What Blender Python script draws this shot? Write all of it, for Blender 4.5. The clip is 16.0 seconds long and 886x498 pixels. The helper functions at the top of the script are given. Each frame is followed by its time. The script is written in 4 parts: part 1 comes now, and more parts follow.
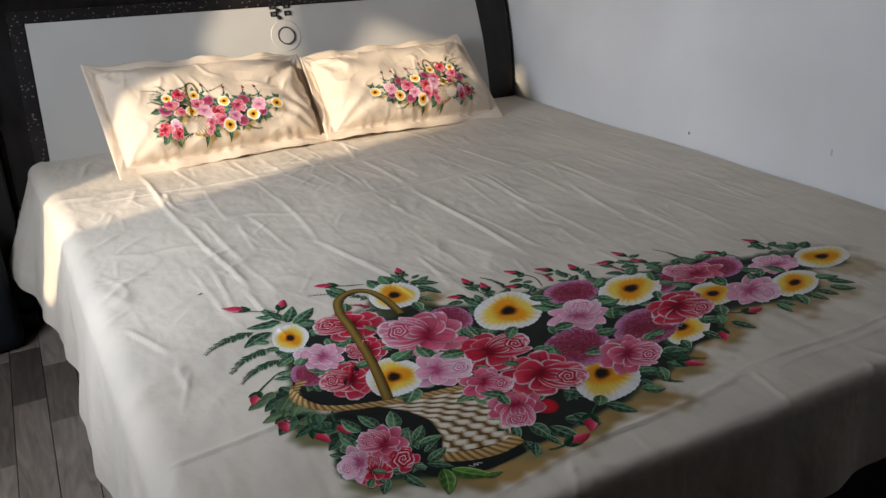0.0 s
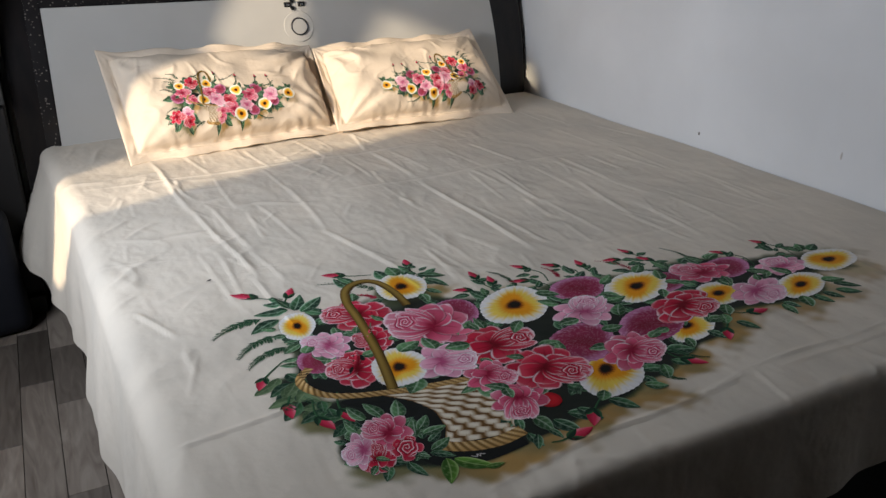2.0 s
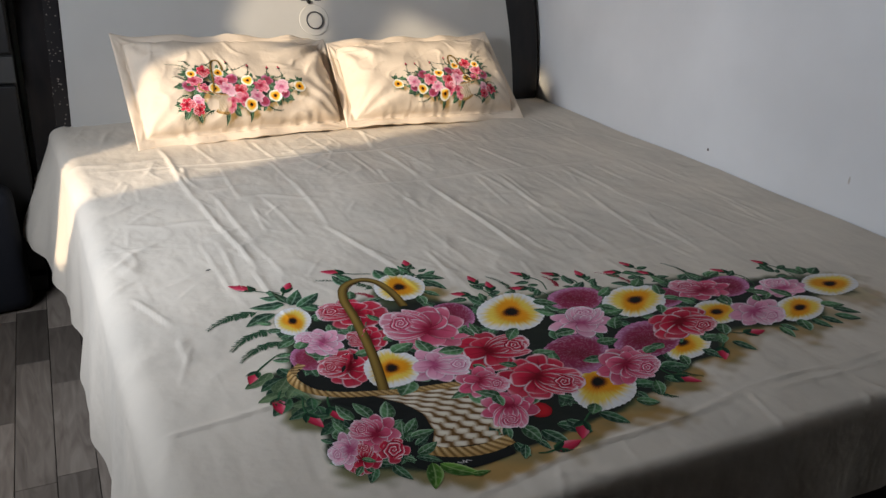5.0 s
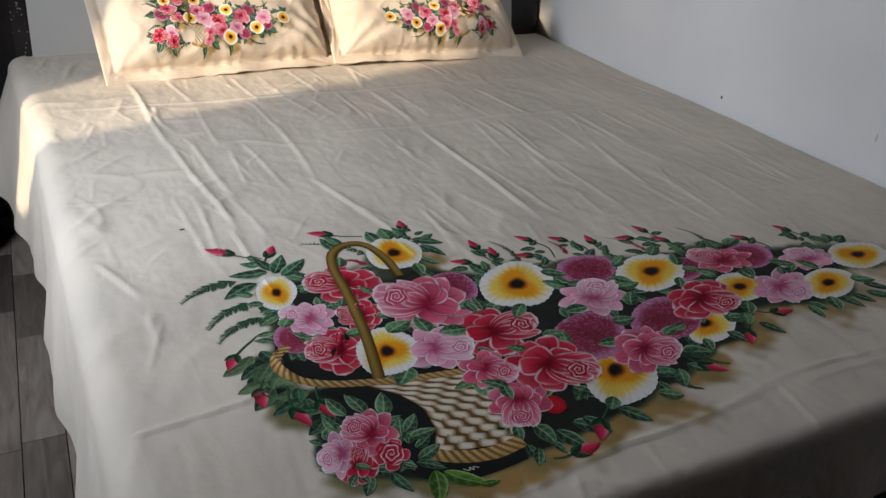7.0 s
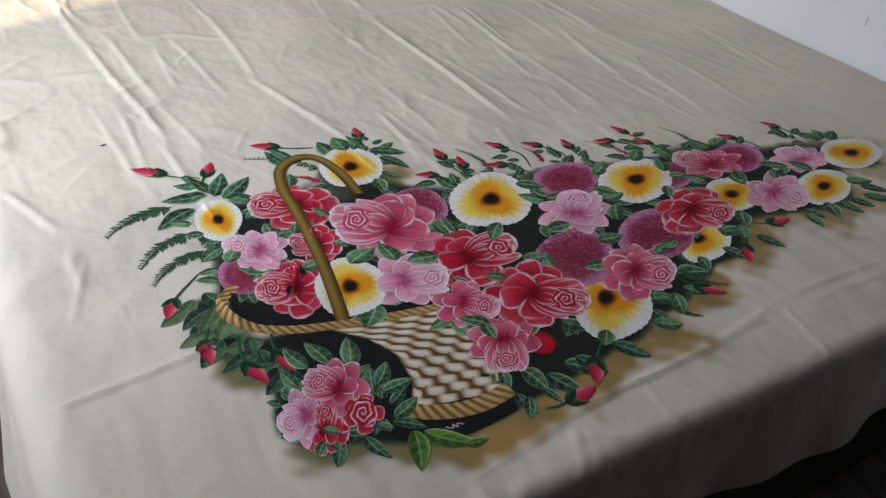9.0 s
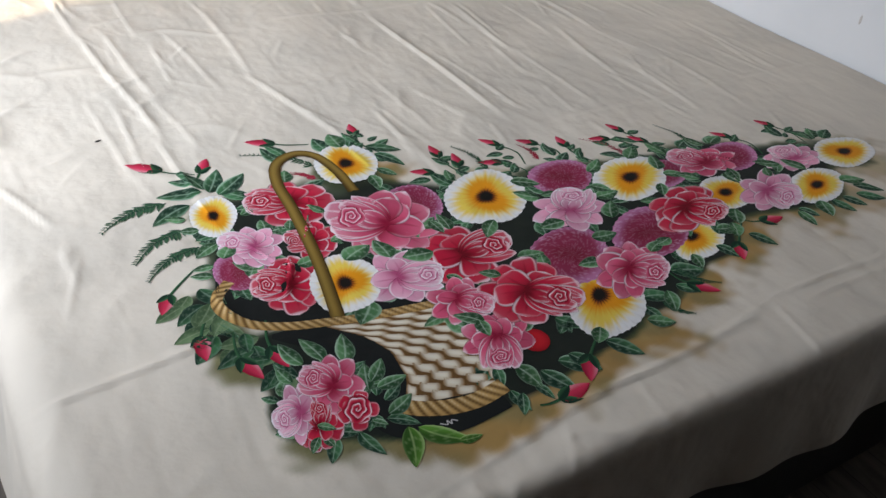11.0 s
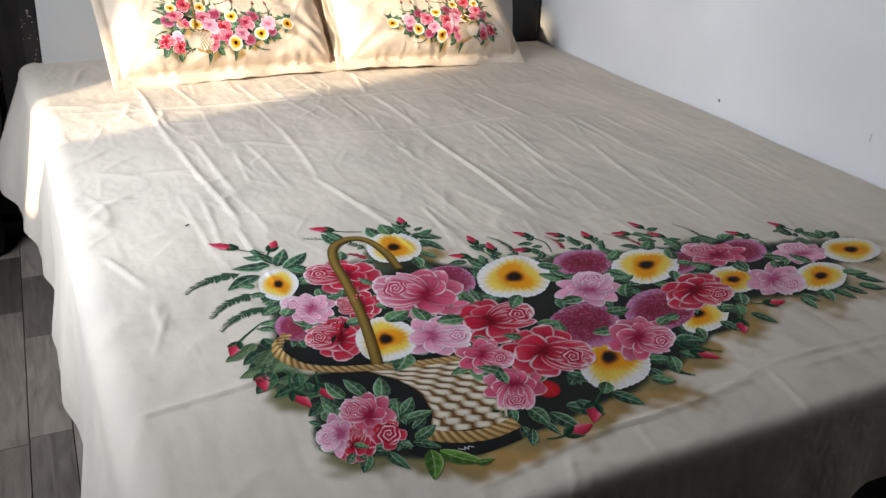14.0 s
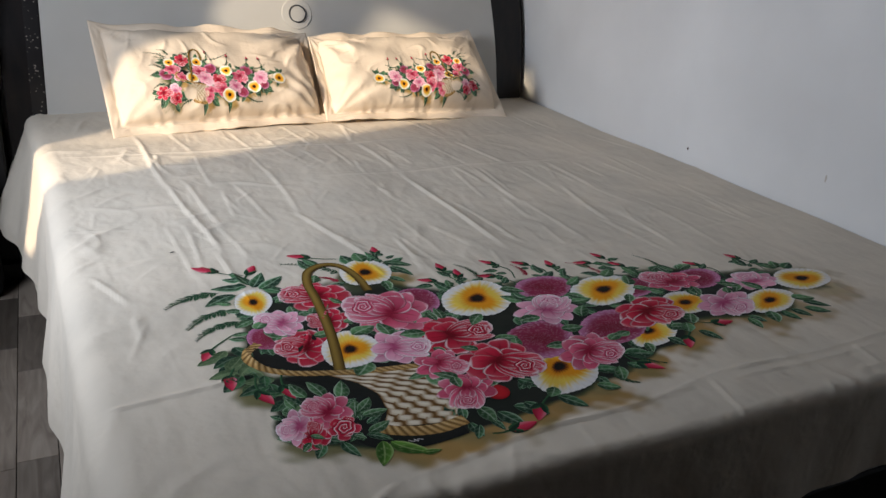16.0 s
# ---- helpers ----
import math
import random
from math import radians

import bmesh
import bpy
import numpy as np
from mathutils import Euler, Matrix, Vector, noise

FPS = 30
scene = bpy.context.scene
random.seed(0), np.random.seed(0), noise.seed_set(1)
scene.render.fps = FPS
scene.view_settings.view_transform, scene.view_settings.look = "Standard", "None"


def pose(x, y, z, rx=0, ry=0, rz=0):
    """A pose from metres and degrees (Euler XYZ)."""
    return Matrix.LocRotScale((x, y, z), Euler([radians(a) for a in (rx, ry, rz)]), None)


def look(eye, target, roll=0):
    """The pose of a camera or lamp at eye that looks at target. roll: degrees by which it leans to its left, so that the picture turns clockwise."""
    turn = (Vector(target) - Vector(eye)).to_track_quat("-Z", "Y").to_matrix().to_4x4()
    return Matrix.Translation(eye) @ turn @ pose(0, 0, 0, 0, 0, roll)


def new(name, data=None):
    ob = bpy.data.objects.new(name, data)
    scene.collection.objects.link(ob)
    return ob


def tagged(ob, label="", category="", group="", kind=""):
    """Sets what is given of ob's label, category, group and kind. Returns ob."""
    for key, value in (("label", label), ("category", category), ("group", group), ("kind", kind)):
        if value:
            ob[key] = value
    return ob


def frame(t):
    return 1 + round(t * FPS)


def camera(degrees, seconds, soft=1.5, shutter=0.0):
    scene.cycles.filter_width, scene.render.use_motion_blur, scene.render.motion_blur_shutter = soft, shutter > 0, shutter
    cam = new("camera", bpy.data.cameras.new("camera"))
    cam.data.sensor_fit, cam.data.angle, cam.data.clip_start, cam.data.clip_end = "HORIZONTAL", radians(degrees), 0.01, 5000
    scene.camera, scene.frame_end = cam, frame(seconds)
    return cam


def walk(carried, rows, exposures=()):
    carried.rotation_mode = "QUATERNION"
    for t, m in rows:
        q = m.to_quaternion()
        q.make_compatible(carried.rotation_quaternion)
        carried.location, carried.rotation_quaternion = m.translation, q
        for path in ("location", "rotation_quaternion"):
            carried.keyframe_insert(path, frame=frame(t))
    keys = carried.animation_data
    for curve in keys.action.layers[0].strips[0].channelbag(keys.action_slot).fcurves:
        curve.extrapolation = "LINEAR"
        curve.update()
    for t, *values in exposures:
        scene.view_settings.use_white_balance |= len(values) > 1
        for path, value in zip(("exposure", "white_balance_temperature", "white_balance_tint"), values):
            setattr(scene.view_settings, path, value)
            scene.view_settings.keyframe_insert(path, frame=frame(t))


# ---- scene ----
cam = camera(58.0, 16.0)
PATH = [
    (0, (-0.889, -0.795, 1.244), (-0.028, 0.839, 0.477), -1.3),
    (0.5, (-0.888, -0.802, 1.242), (-0.011, 0.827, 0.482), -0.4),
    (1, (-0.893, -0.802, 1.24), (-0.044, 0.832, 0.459), 0.2),
    (1.5, (-0.893, -0.804, 1.241), (-0.044, 0.833, 0.468), -0.0),
    (2, (-0.897, -0.802, 1.242), (-0.051, 0.835, 0.465), 0.0),
    (2.5, (-0.9, -0.801, 1.242), (-0.051, 0.836, 0.468), 0.3),
    (3, (-0.896, -0.804, 1.248), (-0.044, 0.845, 0.503), 0.8),
    (3.5, (-0.89, -0.808, 1.248), (-0.05, 0.857, 0.526), 1.3),
    (4, (-0.889, -0.812, 1.247), (-0.047, 0.845, 0.51), 2.1),
    (5.2, (-0.884, -0.798, 1.248), (-0.047, 0.853, 0.453), 3.2),
    (6.5, (-0.859, -0.71, 1.245), (-0.035, 0.88, 0.355), 4.4),
    (7, (-0.844, -0.642, 1.244), (0.005, 0.908, 0.308), 4.9),
    (7.5, (-0.839, -0.59, 1.236), (0.026, 0.893, 0.209), 5.7),
    (8, (-0.831, -0.548, 1.23), (0.053, 0.871, 0.133), 6.7),
    (8.5, (-0.805, -0.516, 1.217), (0.106, 0.847, 0.072), 7.2),
    (9, (-0.794, -0.489, 1.208), (0.113, 0.856, 0.038), 6.1),
    (10.2, (-0.791, -0.466, 1.206), (0.117, 0.852, 0.023), 6.3),
    (11.5, (-0.802, -0.511, 1.218), (0.112, 0.838, 0.058), 6.7),
    (12, (-0.812, -0.523, 1.226), (0.091, 0.855, 0.092), 6.4),
    (12.5, (-0.826, -0.545, 1.228), (0.079, 0.877, 0.151), 6.0),
    (13, (-0.842, -0.582, 1.233), (0.038, 0.882, 0.193), 5.2),
    (13.5, (-0.854, -0.628, 1.235), (0.008, 0.883, 0.248), 4.9),
    (14, (-0.85, -0.688, 1.228), (-0.01, 0.884, 0.321), 4.5),
    (14.5, (-0.836, -0.744, 1.221), (-0.004, 0.867, 0.378), 4.2),
    (15, (-0.837, -0.793, 1.208), (-0.034, 0.868, 0.436), 4.3),
    (15.5, (-0.836, -0.82, 1.204), (-0.01, 0.839, 0.451), 4.4),
    (16, (-0.835, -0.828, 1.197), (0.015, 0.819, 0.445), 4.2),
]
EXPOSURES = [(0, -0.25), (4, -0.25), (6.5, -0.33), (7, -0.31), (8, -0.27), (8.5, -0.12), (9, 0.20), (10, 0.40), (11.5, 0.42), (12, 0.48), (13.5, 0.40), (14, 0.30), (15, 0.05), (16, -0.22)]
walk(cam, [(t, look(eye, target, roll)) for t, eye, target, roll in PATH], EXPOSURES)

# ---- light ----
SUN_WAY = Vector((0.85, 0.50, -0.35)).normalized()
world = bpy.data.worlds.new("sky")
scene.world = world
world.use_nodes = True
wn = world.node_tree.nodes
sky = wn.new("ShaderNodeTexSky")
sky.sky_type, sky.sun_disc = "NISHITA", False
sky.sun_elevation, sky.sun_rotation = radians(20), math.atan2(-SUN_WAY.x, -SUN_WAY.y)
world.node_tree.links.new(sky.outputs[0], wn["Background"].inputs[0])
wn["Background"].inputs[1].default_value = 0.12

sun = new("sun", bpy.data.lights.new("sun", "SUN"))
sun.data.energy, sun.data.angle, sun.data.color = 5.1, radians(1.7), (1.0, 0.82, 0.60)
sun.matrix_world = look((-6, -3, 4), Vector((-6, -3, 4)) + SUN_WAY)

# window in the west wall: the opening's two slanting sides, as height and place along the wall
WX, WZ0, WZ1 = -1.75, 0.62, 1.80
# unseen sides, traced back from where the sun patches should end
WIN_SOUTH = ((0.62, 0.97), (0.76, 0.80), (1.00, 0.62), (1.25, 0.49), (1.50, 0.35), (1.80, 0.30))
WIN_NORTH = ((0.62, 1.06), (1.14, 1.12), (1.27, 1.09), (1.37, 1.05), (1.44, 1.18), (1.80, 1.17))
sky_light = new("window_daylight", bpy.data.lights.new("window_daylight", "AREA"))
sky_light.data.shape, sky_light.data.size, sky_light.data.size_y = "RECTANGLE", 0.60, 0.78
sky_light.data.energy, sky_light.data.color = 20.8, (0.785, 0.862, 1.0)
sky_light.matrix_world = look((WX + 0.02, 0.73, 1.36), (0.80, 1.36, 0.62), 90)
sky_light.data.spread = radians(132)


# ---- materials ----
def material(name, colour=(0.5, 0.5, 0.5), rough=0.6, metal=0.0, spec=0.5):
    m = bpy.data.materials.new(name)
    m.use_nodes = True
    b = m.node_tree.nodes["Principled BSDF"]
    b.inputs["Base Color"].default_value = (*colour, 1)
    b.inputs["Roughness"].default_value = rough
    b.inputs["Metallic"].default_value = metal
    b.inputs["Specular IOR Level"].default_value = spec
    return m


def add(m, kind, **values):
    n = m.node_tree.nodes.new(kind)
    for key, value in values.items():
        n.inputs[key.replace("_", " ")].default_value = value
    return n


def wire(m, a, out, b, inp):
    m.node_tree.links.new(a.outputs[out], b.inputs[inp])


def bsdf(m):
    return m.node_tree.nodes["Principled BSDF"]


def place_vec(m, scale=(1, 1, 1), source="Object"):
    tc, mp = add(m, "ShaderNodeTexCoord"), add(m, "ShaderNodeMapping")
    mp.inputs["Scale"].default_value = scale
    wire(m, tc, source, mp, "Vector")
    return mp


def noise_mix(m, a, b, scale, low=0.35, high=0.65, stretch=(1, 1, 1), detail=5):
    """A noise-driven blend of two colours; returns the mixing node."""
    mp, nz = place_vec(m, stretch), add(m, "ShaderNodeTexNoise", Scale=scale, Detail=detail)
    ramp = m.node_tree.nodes.new("ShaderNodeValToRGB")
    ramp.color_ramp.elements[0].position, ramp.color_ramp.elements[1].position = low, high
    ramp.color_ramp.elements[0].color, ramp.color_ramp.elements[1].color = (*a, 1), (*b, 1)
    wire(m, mp, "Vector", nz, "Vector")
    wire(m, nz, "Fac", ramp, "Fac")
    return ramp


def bump(m, height, out, strength=0.2, distance=0.002):
    bp = add(m, "ShaderNodeBump", Strength=strength, Distance=distance)
    wire(m, height, out, bp, "Height")
    wire(m, bp, "Normal", bsdf(m), "Normal")
    return bp


def cotton(name, painted):
    """Cream cotton; painted: the colour comes from the paint laid on the cloth."""
    m = material(name, (0.72, 0.64, 0.53), 0.78, 0, 0.25)
    b = bsdf(m)
    b.inputs["Sheen Weight"].default_value = 0.0
    cloth = noise_mix(m, (0.93, 0.93, 0.93), (1.04, 1.03, 1.02), 5.0)
    mul = m.node_tree.nodes.new("ShaderNodeMix")
    mul.data_type, mul.blend_type = "RGBA", "MULTIPLY"
    mul.inputs["Factor"].default_value = 1.0
    m.node_tree.links.new(cloth.outputs["Color"], mul.inputs["B"])
    if painted == 2:
        b.inputs["Specular IOR Level"].default_value, b.inputs["Sheen Weight"].default_value = 0.12, 0.0
    if painted:
        at = m.node_tree.nodes.new("ShaderNodeAttribute")
        at.attribute_name = "paint"
        m.node_tree.links.new(at.outputs["Color"], mul.inputs["A"])
        b.inputs["Roughness"].default_value = 0.75
    else:
        mul.inputs["A"].default_value = (0.72, 0.64, 0.53, 1)
    m.node_tree.links.new(mul.outputs["Result"], b.inputs["Base Color"])
    mp = place_vec(m)
    weave, soft = add(m, "ShaderNodeTexNoise", Scale=900.0, Detail=2.0), add(m, "ShaderNodeTexNoise", Scale=26.0, Detail=4.0)
    wire(m, mp, "Vector", weave, "Vector")
    wire(m, mp, "Vector", soft, "Vector")
    b1 = add(m, "ShaderNodeBump", Strength=0.15, Distance=0.0006)
    b2 = add(m, "ShaderNodeBump", Strength=0.38, Distance=0.006)
    wire(m, weave, "Fac", b1, "Height")
    wire(m, soft, "Fac", b2, "Height")
    crumple = add(m, "ShaderNodeTexNoise", Scale=11.0, Detail=2.0, Distortion=0.25)
    wire(m, place_vec(m, (1.5, 0.6, 1)), "Vector", crumple, "Vector")
    b3 = add(m, "ShaderNodeBump", Strength=0.42, Distance=0.012)
    wire(m, crumple, "Fac", b3, "Height")
    wire(m, b1, "Normal", b2, "Normal")
    wire(m, b2, "Normal", b3, "Normal")
    wire(m, b3, "Normal", b, "Normal")
    return m


M_COTTON = cotton("cream_cotton", True)
M_PAINT = cotton("fabric_paint", 2)

M_WALL = material("white_wall_paint", (0.78, 0.77, 0.76), 0.7, 0, 0.3)
c = noise_mix(M_WALL, (0.68, 0.67, 0.655), (0.78, 0.77, 0.755), 2.2, 0.3, 0.7)
wire(M_WALL, c, "Color", bsdf(M_WALL), "Base Color")
n = add(M_WALL, "ShaderNodeTexNoise", Scale=14.0, Detail=6.0)
wire(M_WALL, place_vec(M_WALL), "Vector", n, "Vector")
bump(M_WALL, n, "Fac", 0.25, 0.004)

M_PANEL = material("cream_laminate", (0.74, 0.72, 0.68), 0.22, 0, 0.5)
c = noise_mix(M_PANEL, (0.49, 0.475, 0.44), (0.54, 0.525, 0.49), 3.0)
wire(M_PANEL, c, "Color", bsdf(M_PANEL), "Base Color")

M_DARK = material("dark_laminate", (0.012, 0.010, 0.010), 0.30, 0, 0.35)
c = noise_mix(M_DARK, (0.005, 0.0045, 0.005), (0.013, 0.010, 0.009), 30.0, stretch=(1, 1, 0.2))
wire(M_DARK, c, "Color", bsdf(M_DARK), "Base Color")

M_SPECK = material("speckled_black_trim", (0.012, 0.01, 0.01), 0.3)
vo = add(M_SPECK, "ShaderNodeTexVoronoi", Scale=85.0)
wire(M_SPECK, place_vec(M_SPECK), "Vector", vo, "Vector")
rp = M_SPECK.node_tree.nodes.new("ShaderNodeValToRGB")
rp.color_ramp.elements[0].position, rp.color_ramp.elements[0].color = 0.10, (0.35, 0.30, 0.26, 1)
rp.color_ramp.elements[1].position, rp.color_ramp.elements[1].color = 0.24, (0.012, 0.010, 0.010, 1)
wire(M_SPECK, vo, "Distance", rp, "Fac")
wire(M_SPECK, rp, "Color", bsdf(M_SPECK), "Base Color")

M_CHROME = material("brushed_chrome", (0.62, 0.62, 0.63), 0.25, 1.0)
M_GREYRING = material("dark_grey_metal", (0.10, 0.10, 0.11), 0.3, 0.8)
M_BLACK = material("black_plastic", (0.01, 0.01, 0.01), 0.35)
M_MATTRESS = material("mattress_ticking", (0.55, 0.52, 0.48), 0.8)
M_CEIL = material("white_ceiling_paint", (0.34, 0.32, 0.30), 0.8)
M_FAR = material("dark_brown_wall_paint", (0.055, 0.045, 0.038), 0.8)
M_BLOCKER = material("brown_window_frame", (0.10, 0.06, 0.04), 0.45)
M_NAVY = material("navy_cloth", (0.004, 0.005, 0.010), 0.8)
# grey and brown lowered to near black: the corner's shade is in the colour
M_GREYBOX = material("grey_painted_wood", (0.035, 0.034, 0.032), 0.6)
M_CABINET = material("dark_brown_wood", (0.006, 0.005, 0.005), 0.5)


def wood_strip():
    m = material("grey_brown_laminate_strip", (0.2, 0.16, 0.13), 0.42, 0, 0.4)
    info = m.node_tree.nodes.new("ShaderNodeObjectInfo")
    mp = place_vec(m, (22, 3.2, 22))
    shift = m.node_tree.nodes.new("ShaderNodeVectorMath")
    shift.operation = "MULTIPLY_ADD"
    shift.inputs[1].default_value = (40, 90, 0)
    wire(m, info, "Random", shift, 0)
    m.node_tree.links.new(mp.outputs["Vector"], shift.inputs[2])
    nz = add(m, "ShaderNodeTexNoise", Scale=1.4, Detail=7.0, Distortion=1.6)
    wire(m, shift, "Vector", nz, "Vector")
    rp = m.node_tree.nodes.new("ShaderNodeValToRGB")
    e = rp.color_ramp.elements
    e[0].position, e[0].color = 0.28, (0.135, 0.105, 0.083, 1)
    e[1].position, e[1].color = 0.72, (0.27, 0.225, 0.180, 1)
    wire(m, nz, "Fac", rp, "Fac")
    tone = add(m, "ShaderNodeMapRange", To_Min=0.32, To_Max=1.6)
    wire(m, info, "Random", tone, "Value")
    mul = m.node_tree.nodes.new("ShaderNodeVectorMath")
    mul.operation = "SCALE"
    wire(m, rp, "Color", mul, 0)
    wire(m, tone, "Result", mul, "Scale")
    wire(m, mul, "Vector", bsdf(m), "Base Color")
    bump(m, nz, "Fac", 0.15, 0.001)
    return m


M_STRIP = wood_strip()
M_SUBFLOOR = material("dark_floor_joint", (0.03, 0.025, 0.02), 0.8)


# ---- mesh helpers ----
def part(name, bm, mat, parent=None, label="", smooth=False):
    me = bpy.data.meshes.new(name)
    bm.to_mesh(me)
    bm.free()
    me.materials.append(mat)
    if smooth:
        me.polygons.foreach_set("use_smooth", [True] * len(me.polygons))
    ob = new(name, me)
    ob.parent = parent
    return tagged(ob, label)


def empty(name, label, category, at=(0, 0, 0), group=""):
    ob = new(name)
    ob.location = at
    return tagged(ob, label, category, group)


def box_bm(x0, x1, y0, y1, z0, z1, bevel=0.0, seg=2):
    bm = bmesh.new()
    bmesh.ops.create_cube(bm, size=1)
    bmesh.ops.scale(bm, vec=(x1 - x0, y1 - y0, z1 - z0), verts=bm.verts)
    bmesh.ops.translate(bm, vec=((x0 + x1) / 2, (y0 + y1) / 2, (z0 + z1) / 2), verts=bm.verts)
    if bevel:
        bmesh.ops.bevel(bm, geom=bm.edges[:], offset=bevel, segments=seg, affect="EDGES", profile=0.6)
    return bm


def join_bm(*bms):
    out = bmesh.new()
    for b in bms:
        me = bpy.data.meshes.new("tmp")
        b.to_mesh(me)
        b.free()
        out.from_mesh(me)
        bpy.data.meshes.remove(me)
    return out


def grid_mesh(name, pts, mat, parent=None, label="", colours=None, smooth=True):
    """A sheet from an array of points (n, m, 3), with an optional paint colour for each point."""
    n, m = pts.shape[:2]
    i = np.arange(n * m).reshape(n, m)
    faces = np.stack([i[:-1, :-1], i[1:, :-1], i[1:, 1:], i[:-1, 1:]], -1).reshape(-1, 4)
    return soup(name, pts.reshape(-1, 3), faces, mat, parent, label, None if colours is None else colours.reshape(-1, 3), smooth)


def soup(name, verts, faces, mat, parent=None, label="", colours=None, smooth=True):
    me = bpy.data.meshes.new(name)
    nf, k = faces.shape
    me.vertices.add(len(verts))
    me.vertices.foreach_set("co", np.ascontiguousarray(verts, dtype=np.float32).ravel())
    me.loops.add(nf * k)
    me.loops.foreach_set("vertex_index", np.ascontiguousarray(faces, dtype=np.int32).ravel())
    me.polygons.add(nf)
    me.polygons.foreach_set("loop_start", np.arange(0, nf * k, k, dtype=np.int32))
    me.update(calc_edges=True)
    if smooth:
        me.polygons.foreach_set("use_smooth", np.ones(nf, dtype=bool))
    if colours is not None:
        at = me.color_attributes.new("paint", "FLOAT_COLOR", "POINT")
        at.data.foreach_set("color", np.concatenate([colours, np.ones((len(colours), 1))], 1).astype(np.float32).ravel())
    me.materials.append(mat)
    me.validate()
    ob = new(name, me)
    ob.parent = parent
    return tagged(ob, label)


# ---- the room ----
RX, BY, FY, CZ, T = 0.95, 2.20, -2.60, 2.75, 0.12      # east wall, head wall, foot wall, ceiling, wall thickness


def wall(name, x0, x1, y0, y1, z0, z1, label, mat=M_WALL):
    return tagged(part(name, box_bm(x0, x1, y0, y1, z0, z1), mat), label, "wall", kind="structure")


wall_east = wall("wall_east", RX, RX + T, FY, BY, 0, CZ, "white painted wall beside the bed, smudged and slightly uneven")
wall("wall_north", WX - T, RX + T, BY, BY + T, 0, CZ, "white painted wall behind the headboard")
wall("wall_south", WX - T, RX + T, FY - T, FY, 0, CZ, "plain brown wall facing the foot of the bed", M_FAR)


def slab_bm(rows):
    """A piece of the west wall: rows of (height, south edge, north edge), from the bottom up."""
    bm = bmesh.new()
    rings = [[bm.verts.new((x, y, z)) for x, y in ((WX - T, a), (WX, a), (WX, b), (WX - T, b))] for z, a, b in rows]
    for r0, r1 in zip(rings, rings[1:]):
        for k in range(4):
            bm.faces.new((r0[k], r0[(k + 1) % 4], r1[(k + 1) % 4], r1[k]))
    bm.faces.new(rings[0][::-1])
    bm.faces.new(rings[-1])
    bmesh.ops.recalc_face_normals(bm, faces=bm.faces)
    return bm


bmw = join_bm(slab_bm([(z, FY, y) for z, y in WIN_SOUTH]), slab_bm([(z, y, BY) for z, y in WIN_NORTH]),
              box_bm(WX - T, WX, FY, BY, 0, WZ0), box_bm(WX - T, WX, FY, BY, WZ1, CZ))
tagged(part("wall_west", bmw, M_FAR), "brown painted wall, unseen, its window opening cut to shape the sun", "wall", kind="structure")
tagged(part("ceiling", box_bm(WX - T, RX + T, FY - T, BY + T, CZ, CZ + 0.1), M_CEIL), "plain white painted ceiling", "ceiling", kind="structure")
floor = tagged(part("floor", box_bm(WX, RX, FY, BY, -0.10, -0.004), M_SUBFLOOR), "grey-brown laminate floor of short wood strips", "floor", kind="structure")
win = tagged(new("window_1"), "unseen narrow window opening with a tapering bar added to block sun", "window", kind="structure")
# unseen tapering bar, added to cast the gap between the headboard's sun patches
sun_bar = slab_bm([(1.46, 0.905, 0.925), (1.62, 0.84, 0.97), (1.80, 0.81, 1.03)])
bmesh.ops.scale(sun_bar, vec=(0.4, 1, 1), space=Matrix.Translation((-WX, 0, 0)), verts=sun_bar.verts)
part("window_frame", sun_bar, M_BLOCKER, win)

# wall marks on the east wall
def wall_mark(y, z, w, h, colour):
    bm = bmesh.new()
    bmesh.ops.create_uvsphere(bm, u_segments=12, v_segments=6, radius=1)
    bmesh.ops.scale(bm, vec=(0.0012, w, h), verts=bm.verts)
    bmesh.ops.translate(bm, vec=(RX, y, z), verts=bm.verts)
    part("wall_chip", bm, colour, wall_east, "small dark chip in the paint")


M_CHIP = material("dark_plaster_chip", (0.16, 0.13, 0.11), 0.9)
M_SMUDGE = material("brown_smudge", (0.54, 0.49, 0.44), 0.9)
wall_mark(1.015, 0.599, 0.004, 0.005, M_CHIP)
wall_mark(0.51, 0.656, 0.003, 0.011, M_SMUDGE)

# ---- the bed ----
ZB = 0.55
bed = empty("bed", "double bed with a dark curved headboard and cream panel", "bed", (0, 0, 0))


def lean(z):
    """How the headboard curves back with height."""
    return 2.0 + 0.45 * max(0.0, z - 0.55) ** 2 - 0.04 * max(0.0, 0.55 - z)


